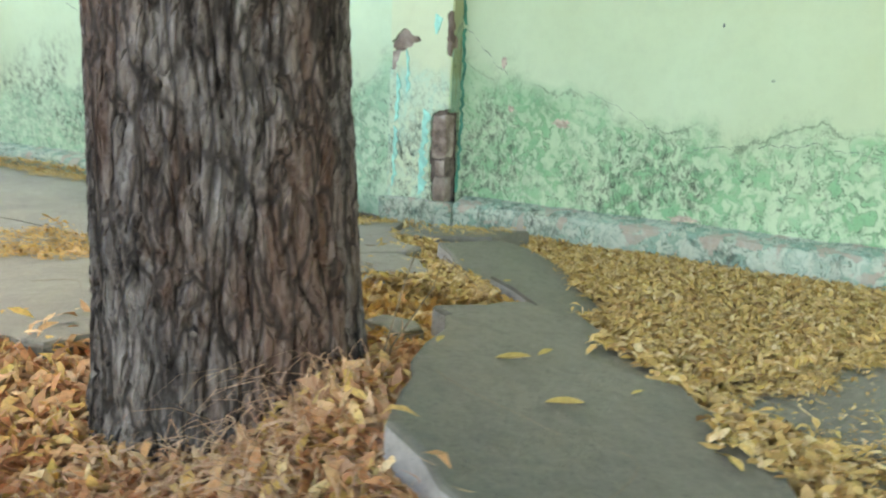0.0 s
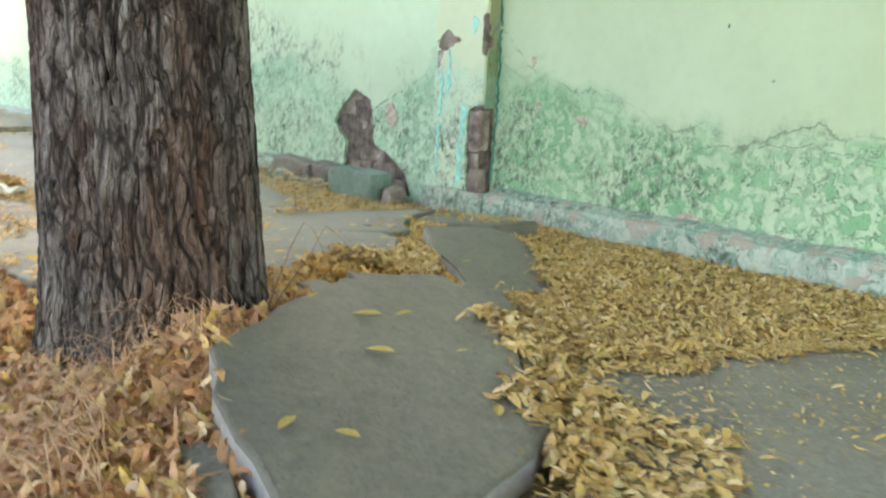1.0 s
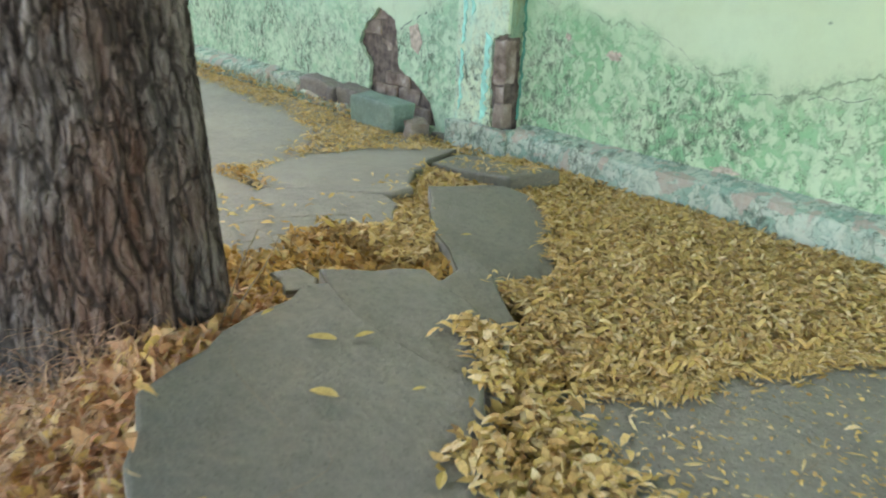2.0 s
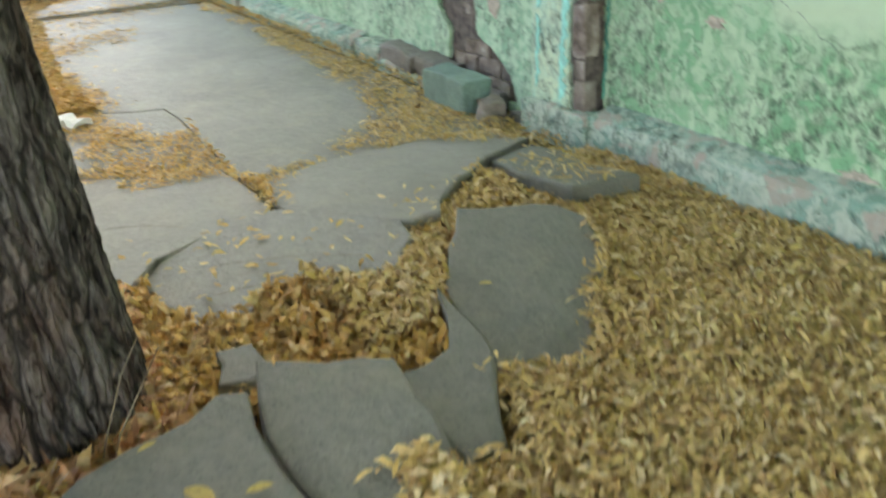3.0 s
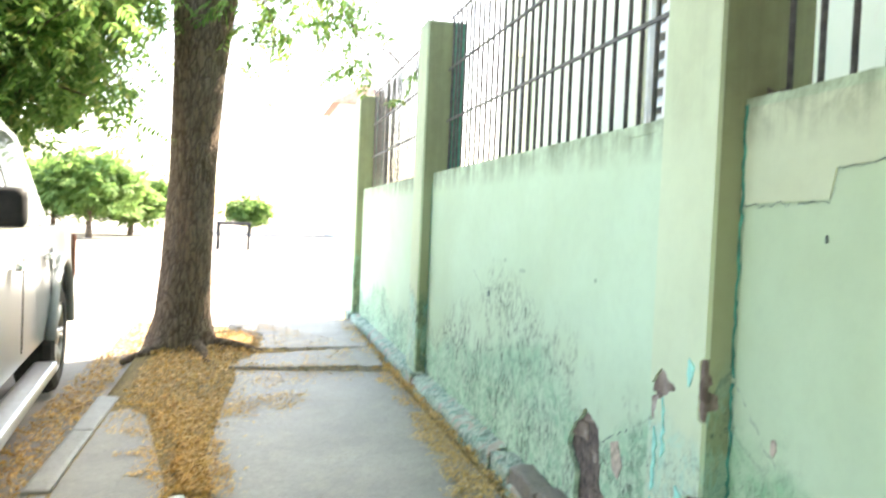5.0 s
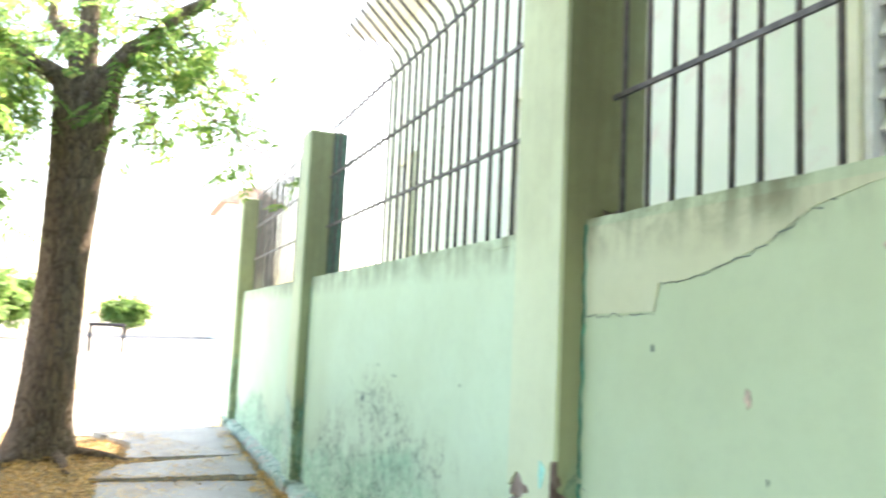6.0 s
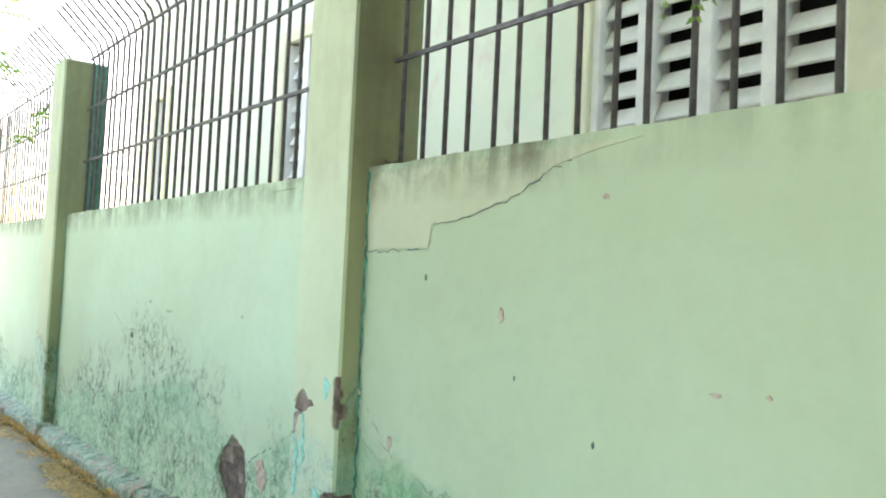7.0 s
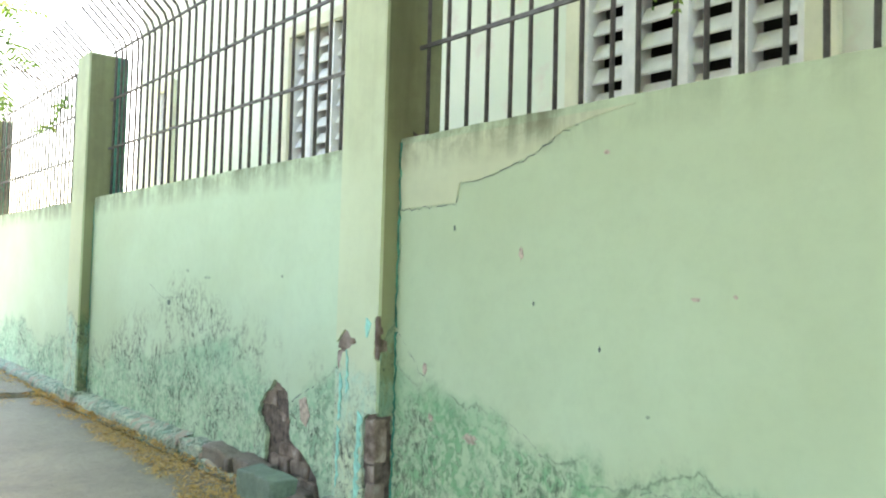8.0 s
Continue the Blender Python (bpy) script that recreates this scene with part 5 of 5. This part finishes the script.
# ---- distance ----
def far_tree_bm(seed, height, spread):
    q = random.Random(seed)
    spots = []
    for _ in range(1500):
        v = Vector((q.gauss(0, 1), q.gauss(0, 1), q.gauss(0, 0.8)))
        v = v.normalized() * q.uniform(0.55, 1.0) * (1 + 0.75 * noise.noise(v * 1.9 + Vector((seed, 0, 0))))
        spots.append((Vector((v.x * spread, v.y * spread, height * 0.63 + v.z * height * 0.34)), (q.uniform(-1, 1), q.uniform(-1, 1), q.uniform(-0.6, 0.6))))
    return spots


def distant_tree(x, y, height, spread, seed):
    t = empty("distant_tree", "round green tree across the sunlit street", "tree", "trees across the street", at=(x, y, GROUND))
    part("trunk", tube_bm([(0, 0, -0.1), (0.05, 0, height * 0.25), (0.1, 0.05, height * 0.6)], [0.14, 0.11, 0.06], 8), M_BARK2, t)
    frond_cloud("crown", far_tree_bm(seed, height, spread), M_FAR, t, seed, 0.5, 0.34, 5)


for k, (dx, dy, h, s) in enumerate(((-38, -5.5, 3.95, 2.0), (-41, -7.6, 3.9, 2.4), (-44, -4.6, 3.2, 2.0), (-52, -5.6, 3.2, 1.7), (-66, 1.4, 2.7, 1.5), (-48, -13, 4.6, 3.0), (-42, -18, 5.0, 3.0))):
    distant_tree(dx, dy, h, s, 300 + k)
cart = empty("hand_cart", "dark flat cart on thin legs across the street", "cart", at=(-31.0, 0.80, GROUND))
part("tray", box_bm(-0.35, 0.35, -0.62, 0.62, 0.90, 1.02, 0.03), M_PLASTIC, cart)
for lx, ly in ((-0.3, -0.55), (0.3, -0.55), (-0.3, 0.55), (0.3, 0.55)):
    part("leg", box_bm(lx - 0.04, lx + 0.04, ly - 0.05, ly + 0.05, 0, 0.90), M_PLASTIC, cart)
house2 = empty("distant_house", "distant house with a red clay tile roof", "house", at=(-62, 8.9, GROUND))
part("wall", box_bm(-4, 4, -1.6, 2.0, 0, 9.7), M_WHITE_WALL, house2)
bm = bmesh.new()
prof = [(-2.1, 9.7), (0.2, 11.0), (2.5, 9.7), (2.5, 9.6), (-2.1, 9.6)]
loops = [[bm.verts.new((x, y, z)) for y, z in prof] for x in (-4.5, 4.5)]
for i in range(5):
    bm.faces.new((loops[0][i], loops[0][(i + 1) % 5], loops[1][(i + 1) % 5], loops[1][i]))
bm.faces.new(loops[0])
bm.faces.new(loops[1])
part("roof", bm, M_OLD_ROOF, house2)


# ---- fallen leaves ----
def leaf_sheet(name, count, outline, seed, material, label, length=(0.020, 0.046), pile=0.022, on_slabs=0.12, keep=None, flatness=0.35, ground_at=None, lift=0.022, ragged=0.10, width=(0.06, 0.135)):
    """Loose leaflets strewn over an outline; thin on the slabs, thick between them."""
    q = np.random.RandomState(seed)
    xs = [p[0] for p in outline]
    ys = [p[1] for p in outline]
    n = count * 3
    px, py = q.uniform(min(xs), max(xs), n), q.uniform(min(ys), max(ys), n)
    wx = np.array([noise.noise((float(a) * 5.0, float(b) * 5.0, 7.0 + seed)) for a, b in zip(px, py)])
    wy = np.array([noise.noise((float(a) * 5.0, float(b) * 5.0, 31.0 + seed)) for a, b in zip(px, py)])
    ok = inside(px + ragged * wx + q.normal(0, ragged * 0.3, n), py + ragged * wy + q.normal(0, ragged * 0.3, n), outline)
    h, on = (ground_at or slab_top)(px, py)
    drift = np.array([noise.noise((float(a) * 3.1, float(b) * 3.1, seed)) for a, b in zip(px, py)])
    ok &= ~on | (q.uniform(0, 1, n) < on_slabs * (1 + 1.6 * drift))
    ok &= on | (q.uniform(0, 1, n) < 0.9 + 0.5 * drift)
    if keep is not None:
        ok &= keep(px, py)
    px, py, h, on, drift = (a[ok][:count] for a in (px, py, h, on, drift))
    n = len(px)
    z = h + np.where(on, q.uniform(0.002, 0.008, n), (pile + lift) * np.sqrt(q.uniform(0.02, 1.0, n)) + 0.010 * drift)
    a = q.uniform(0, math.tau, n)
    ln = q.uniform(*length, n)
    wd = ln * q.uniform(*width, n)
    rise = q.normal(0, flatness, n) * np.where(on, 0.4, 1)
    roll = q.normal(0, 0.6, n) * np.where(on, 0.4, 1)
    curl = q.uniform(-0.1, 0.28, n) * ln
    d = np.stack([np.cos(a) * np.cos(rise), np.sin(a) * np.cos(rise), np.sin(rise)], 1)
    s = np.stack([-np.sin(a), np.cos(a), np.zeros(n)], 1)
    u = np.cross(d, s)
    s2 = s * np.cos(roll)[:, None] + u * np.sin(roll)[:, None]
    c = np.stack([px, py, z + 0.5 * ln * np.abs(np.sin(rise)) * 0.6], 1)
    vs = []
    for f, w, b in ((-0.5, 0, 0), (-0.15, 1, 0.8), (-0.15, -1, 0.8), (0.2, 0.85, 1), (0.2, -0.85, 1), (0.5, 0, 0)):
        vs.append(c + d * (ln * f)[:, None] + s2 * (wd * w)[:, None] + u * (curl * b)[:, None])
    verts = np.stack(vs, 1).reshape(-1, 3)
    base = (np.arange(n) * 6)[:, None]
    quads = (base + np.array([[1, 3, 4, 2]])).tolist()
    tris = np.concatenate([base + np.array([[0, 1, 2]]), base + np.array([[3, 5, 4]])], 0).tolist()
    me = bpy.data.meshes.new(name)
    me.from_pydata(verts.tolist(), [], quads + tris)
    return tagged(mesh_part(name, me, material), label, "fallen leaves", kind="stuff")


def clear_of_trees(px, py):
    return (((px + 1.105) ** 2 + (py - 0.767) ** 2) > 0.21**2) & (((px - FAR[0]) ** 2 + (py - FAR[1]) ** 2) > 0.27**2)


def off_small_slab(px, py):
    """Leaves out all but a few leaflets on the small heaved slab by the wall."""
    lie = inside(px, py, SLABS[4][0])
    return ~lie | (np.sin(px * 917.0 + py * 613.0) > 0.985)


leaf_sheet("leaf_drift", 46000, [(-1.72, 2.12), (-1.75, 2.50), (-1.7, 2.59), (0.1, 2.59), (0.15, 2.30), (-0.1, 1.9), (-0.22, 1.55), (-0.40, 1.30), (-0.52, 1.28), (-0.59, 1.42), (-0.60, 1.50), (-0.79, 1.59), (-0.75, 1.78), (-0.93, 1.94), (-1.05, 2.07), (-1.20, 2.12), (-1.30, 2.12), (-1.42, 1.88), (-1.5, 1.92)], 1, M_YELLOW, "thick drift of dry yellow leaflets along the wall", on_slabs=0.9, lift=0.026, ragged=0.05, keep=off_small_slab)
leaf_sheet("leaf_scatter", 2025, [(-0.5, 1.30), (0.0, 2.55), (1.3, 2.55), (1.3, 0.6), (0.0, 0.6), (-0.2, 1.05)], 2, M_YELLOW, "thin scatter of yellow leaflets on the pavement", on_slabs=0.10)
leaf_sheet("leaf_scatter", 4320, [(-0.62, 1.34), (-0.10, 1.30), (0.28, 0.95), (0.10, 0.75), (-0.14, 0.92), (-0.26, 1.12)], 22, M_YELLOW, "yellow leaflets heaped beside the cracked slab", length=(0.022, 0.046), on_slabs=0.8, width=(0.11, 0.24), flatness=0.5)
leaf_sheet("leaf_crumbs", 4200, [(-0.45, 1.36), (-0.05, 2.1), (0.9, 2.4), (0.9, 0.7), (0.1, 0.75), (0.2, 1.0)], 23, M_YELLOW, "fine yellowish leaf crumbs on the grey pavement", length=(0.006, 0.018), on_slabs=0.30, width=(0.14, 0.3), ragged=0.15)
leaf_sheet("leaf_litter", 20000, [(-1.75, 0.58), (-1.6, 1.05), (-1.45, 1.1), (-1.2, 1.2), (-1.25, 1.6), (-0.96, 1.55), (-0.9, 1.4), (-0.95, 1.15), (-0.81, 0.93), (-0.66, 0.66), (-0.48, 0.57), (-0.3, 0.45), (0.1, 0.5), (0.1, 0.3), (-0.5, 0.2), (-1.5, 0.25)], 3, M_RUST, "rust and tan leaf litter heaped round the tree foot", length=(0.028, 0.066), pile=0.06, width=(0.06, 0.19), on_slabs=0.015, ragged=0.05, lift=0.002, keep=lambda px, py: clear_of_trees(px, py) & (py < 1.02), flatness=0.5)
leaf_sheet("leaf_litter", 5200, [(-1.62, 1.10), (-1.70, 1.32), (-1.45, 1.62), (-1.2, 1.68), (-0.95, 1.58), (-0.84, 1.40), (-0.90, 1.15), (-0.80, 0.98), (-1.3, 0.98)], 34, M_GOLD, "golden brown leaflets between the trunk and the heaved slabs", length=(0.022, 0.048), pile=0.03, width=(0.08, 0.2), on_slabs=0.006, ragged=0.05, lift=0.012, keep=clear_of_trees, flatness=0.45)
leaf_sheet("straw_litter", 3400, [(-1.0, 1.0), (-0.95, 1.05), (-0.81, 0.93), (-0.66, 0.66), (-0.48, 0.57), (-0.3, 0.45), (0.0, 0.35), (-0.5, 0.22), (-1.2, 0.25), (-1.15, 0.5)], 33, M_STRAW, "shredded pinkish straw mixed into the leaf litter", length=(0.03, 0.09), pile=0.06, width=(0.012, 0.035), on_slabs=0.01, ragged=0.05, lift=0.004, keep=clear_of_trees, flatness=0.45)
leaf_sheet("leaf_litter", 7500, [(-1.62, 1.75), (-1.75, 2.15), (-1.58, 2.15), (-1.35, 2.12), (-1.40, 1.88), (-1.2, 1.72), (-1.0, 1.58), (-0.95, 1.40), (-1.3, 1.38), (-1.38, 1.68)], 4, M_YELLOW, "tan leaflets caught in the gaps of the heaved slabs", width=(0.08, 0.18), on_slabs=0.01, ragged=0.04, lift=0.045)
leaf_sheet("leaf_litter", 55, [(-1.2, 1.05), (-1.8, 1.05), (-1.8, 1.6), (-1.2, 1.7)], 14, M_YELLOW, "loose tan leaflets on the sunken slab", on_slabs=0.35, width=(0.10, 0.22))
leaf_sheet("leaf_strip", 11000, [(-2.22, 2.16), (-1.97, 2.34), (-1.80, 2.45), (-1.85, 2.57), (-2.25, 2.55), (-3.2, 2.57), (-4.9, 2.58), (-4.9, 2.42), (-3.6, 2.36), (-2.9, 2.28), (-2.5, 2.15), (-2.26, 1.88), (-2.02, 1.52), (-2.20, 1.58), (-2.30, 1.72)], 5, M_YELLOW, "drift of golden leaflets along the wall foot", on_slabs=0.75, keep=off_small_slab)
leaf_sheet("leaf_strip", 2970, [(-4.9, 2.58), (-9.0, 2.58), (-9.0, 2.35), (-4.9, 2.44)], 6, M_GOLD, "thin golden leaflets along the wall foot", on_slabs=0.35)
leaf_sheet("leaf_patch", 8000, [(-2.30, 1.22), (-2.20, 1.53), (-2.92, 1.52), (-2.90, 1.36), (-3.3, 1.30), (-4.3, 1.28), (-4.3, 1.08), (-3.4, 1.06), (-2.95, 1.12), (-2.65, 1.10)], 7, M_GOLD, "golden leaf patch on the pavement", on_slabs=0.40)
leaf_sheet("leaf_patch", 1500, [(-1.7, 0.585), (-1.7, 0.66), (-2.5, 0.76), (-2.95, 0.71), (-3.15, 0.82), (-3.3, 0.62), (-3.2, 0.585)], 58, M_GOLD, "golden leaflets between kerb and pavement", on_slabs=0.5)
leaf_sheet("leaf_patch", 300, [(-2.14, 1.48), (-1.96, 1.46), (-1.76, 1.45), (-1.74, 1.54), (-1.96, 1.58), (-2.14, 1.60)], 41, M_GOLD, "golden leaflets in the joint of three slabs", on_slabs=0.12, ragged=0.02, lift=0.035)
leaf_sheet("leaf_patch", 4200, [(-3.35, 1.04), (-3.42, 1.28), (-4.1, 1.25), (-4.75, 1.28), (-5.05, 1.62), (-5.4, 1.82), (-5.6, 1.70), (-5.3, 1.30), (-5.1, 0.72), (-4.9, 0.80), (-4.0, 0.95), (-3.6, 1.0)], 57, M_GOLD, "golden leaf band along the joint of the pavement sheets", on_slabs=0.85, ragged=0.22)
leaf_sheet("leaf_patch", 2025, [(-2.1, 0.62), (-2.5, 0.86), (-3.1, 0.93), (-3.4, 1.08), (-2.9, 1.05), (-2.4, 1.05)], 17, M_GOLD, "golden leaflets along a pavement crack", on_slabs=0.25)
leaf_sheet("leaf_patch", 10000, [(-4.4, 0.62), (-4.6, 1.2), (-5.6, 1.45), (-6.1, 2.3), (-7.3, 2.3), (-8.6, 1.6), (-8.6, 0.62)], 8, M_GOLD, "golden leaf litter round the far tree", on_slabs=0.35, keep=clear_of_trees)


def gutter_height(px, py):
    return np.full(len(px), GROUND - 0.02), np.zeros(len(px), bool)


leaf_sheet("gutter_leaves", 8100, [(-1.0, 0.45), (-9.5, 0.45), (-9.5, 0.20), (-6.5, 0.16), (-3.0, 0.26), (-1.0, 0.2)], 9, M_GOLD, "brown and golden leaves lying in the gutter", pile=0.015, ground_at=gutter_height)


def single_leaf(px, py, turn, length, label, seed):
    """One larger leaf with a midrib, lying on a slab."""
    h, _ = slab_top(np.array([px]), np.array([py]))
    q = random.Random(seed)
    bm = bmesh.new()
    rows = []
    n = 7
    for i in range(n + 1):
        f = i / n
        w = length * 0.22 * math.sin(math.pi * min(1, f * 0.96 + 0.02)) ** 0.8
        lift = 0.002 + length * (0.10 * f * f + 0.02 * q.uniform(0, 1))
        rows.append([bm.verts.new((length * (f - 0.5), s * w, lift + abs(s) * w * 0.5)) for s in (-1, 0, 1)])
    for a, b in zip(rows, rows[1:]):
        for k in (0, 1):
            bm.faces.new((a[k], b[k], b[k + 1], a[k + 1]))
    ob = tagged(part("fallen_leaf", bm, M_SINGLE), label, "leaf", "single leaves on the slabs")
    ob.matrix_world = pose(px, py, float(h[0]) + 0.002, 0, 0, turn)
    return ob


M_SINGLE = leaf_mat("single_yellow_leaf", [(0.0, (0.56, 0.42, 0.13)), (1.0, (0.50, 0.37, 0.15))])
for k, (lx, ly, turn, ln) in enumerate(((-0.655, 0.992, 30, 0.062), (-0.518, 0.907, 20, 0.062), (-0.628, 1.07, 75, 0.04), (-0.78, 0.95, 100, 0.03), (-0.45, 1.06, 60, 0.025), (-0.40, 0.62, 110, 0.045), (-0.33, 0.68, 10, 0.05), (-0.26, 0.95, 130, 0.04), (-1.05, 1.72, 50, 0.03))):
    single_leaf(lx, ly, turn, ln, "single curled yellow leaf on a concrete slab", k)


def straw(name, tufts, blades, seed, label):
    """Tufts of dry grass blades that arch out over the tree pit. tufts: x, y and the way they lean, in degrees."""
    q = random.Random(seed)
    bm = bmesh.new()
    for tx, ty, way in tufts:
        for _ in range(blades):
            b = radians(way + q.gauss(0, 38))
            x0, y0 = tx + q.gauss(0, 0.035), ty + q.gauss(0, 0.035)
            base = float(bed_height(x0, y0)) + 0.045
            hgt, reach = q.uniform(0.03, 0.12), q.uniform(0.07, 0.22)
            pts = [Vector((x0 + reach * f * math.cos(b) + 0.02 * f * f * q.uniform(-1, 1), y0 + reach * f * math.sin(b), base + hgt * 3.0 * f * (1 - f * 0.85))) for f in (0, 0.25, 0.5, 0.75, 1.0)]
            s = Vector((-math.sin(b), math.cos(b), q.uniform(-0.5, 0.5))) * q.uniform(0.0008, 0.0018)
            prev = None
            for i, p in enumerate(pts):
                w = s * (1 - i * 0.2)
                pair = (bm.verts.new(p + w), bm.verts.new(p - w))
                if prev:
                    bm.faces.new((prev[0], pair[0], pair[1], prev[1]))
                prev = pair
    return tagged(part(name, bm, M_STRAW), label, "dry grass", kind="stuff")


straw("dry_grass", [(-0.86, 0.74, -80), (-0.84, 0.66, -100), (-0.90, 0.58, -90), (-0.76, 0.58, -100), (-0.70, 0.48, -120), (-0.60, 0.40, -110), (-0.47, 0.34, 200)], 40, 3, "dry straw-coloured grass arching over the tree pit")


M_STALK = plain("dry_brown_stalk", (0.24, 0.18, 0.12), 0.8, 0, 0.3, 40)


def stem(points, label):
    tagged(part("dry_straw", tube_bm(points, 0.0005, 5), M_STALK), label, "straw", "dry straws on the pavement")


q = random.Random(8)
for x0, y0, x1, y1 in ((-0.72, 0.84, -0.48, 0.80), (-0.40, 0.84, -0.37, 0.70), (0.05, 1.55, 0.12, 1.30), (-1.95, 1.05, -1.80, 1.25), (-1.50, 1.24, -1.30, 1.52), (-1.36, 1.20, -1.24, 1.44), (-2.05, 0.95, -1.86, 0.99)):
    bend = q.uniform(-0.03, 0.03)
    pts = []
    for f in (0, 0.2, 0.4, 0.6, 0.8, 1.0):
        sx, sy = x0 + (x1 - x0) * f + bend * math.sin(math.pi * f), y0 + (y1 - y0) * f + bend * math.sin(4 * f)
        pts.append((sx, sy, float(slab_top(np.array([sx]), np.array([sy]))[0][0]) + 0.003 + 0.008 * math.sin(math.pi * f)))
    stem(pts, "thin brown dry straw lying on the pavement")
for lean, dy in ((0.0, 0.0), (0.05, 0.02)):
    pts = [(-0.87, 0.86 + dy, -0.03), (-0.865, 0.90 + dy, 0.09), (-0.86 + lean, 0.945 + dy, 0.20), (-0.86 + lean, 0.98 + dy, 0.255), (-0.855 + lean, 1.005 + dy, 0.235), (-0.85 + lean * 2, 1.025 + dy, 0.19)]
    tagged(part("dry_twig", tube_bm(pts, [0.0017, 0.0015, 0.0012, 0.0010, 0.0008, 0.0006], 6), M_STALK), "thin dry twig bent over beside the trunk", "twig", "dry twigs")
pts = [(-1.00, 0.47, -0.085), (-0.97, 0.50, -0.05), (-0.93, 0.53, -0.035), (-0.88, 0.56, -0.03), (-0.83, 0.58, -0.025)]
tagged(part("pale_stick", tube_bm(pts, [0.003, 0.0045, 0.005, 0.0045, 0.003], 7), M_EDGE), "pale weathered stick in the litter at the tree foot", "stick")
bm = box_bm(-0.070, 0.070, -0.045, 0.045, 0.0, 0.016)
bmesh.ops.subdivide_edges(bm, edges=bm.edges[:], cuts=4, use_grid_fill=True)
paper = tagged(part("crumpled_paper", rough_bm(bm, 0.03, 26.0, 1.0), M_SLAT), "crumpled white paper scrap on the pavement", "paper")
paper.matrix_world = pose(-3.265, 1.134, -0.016, 0, 0, 25)
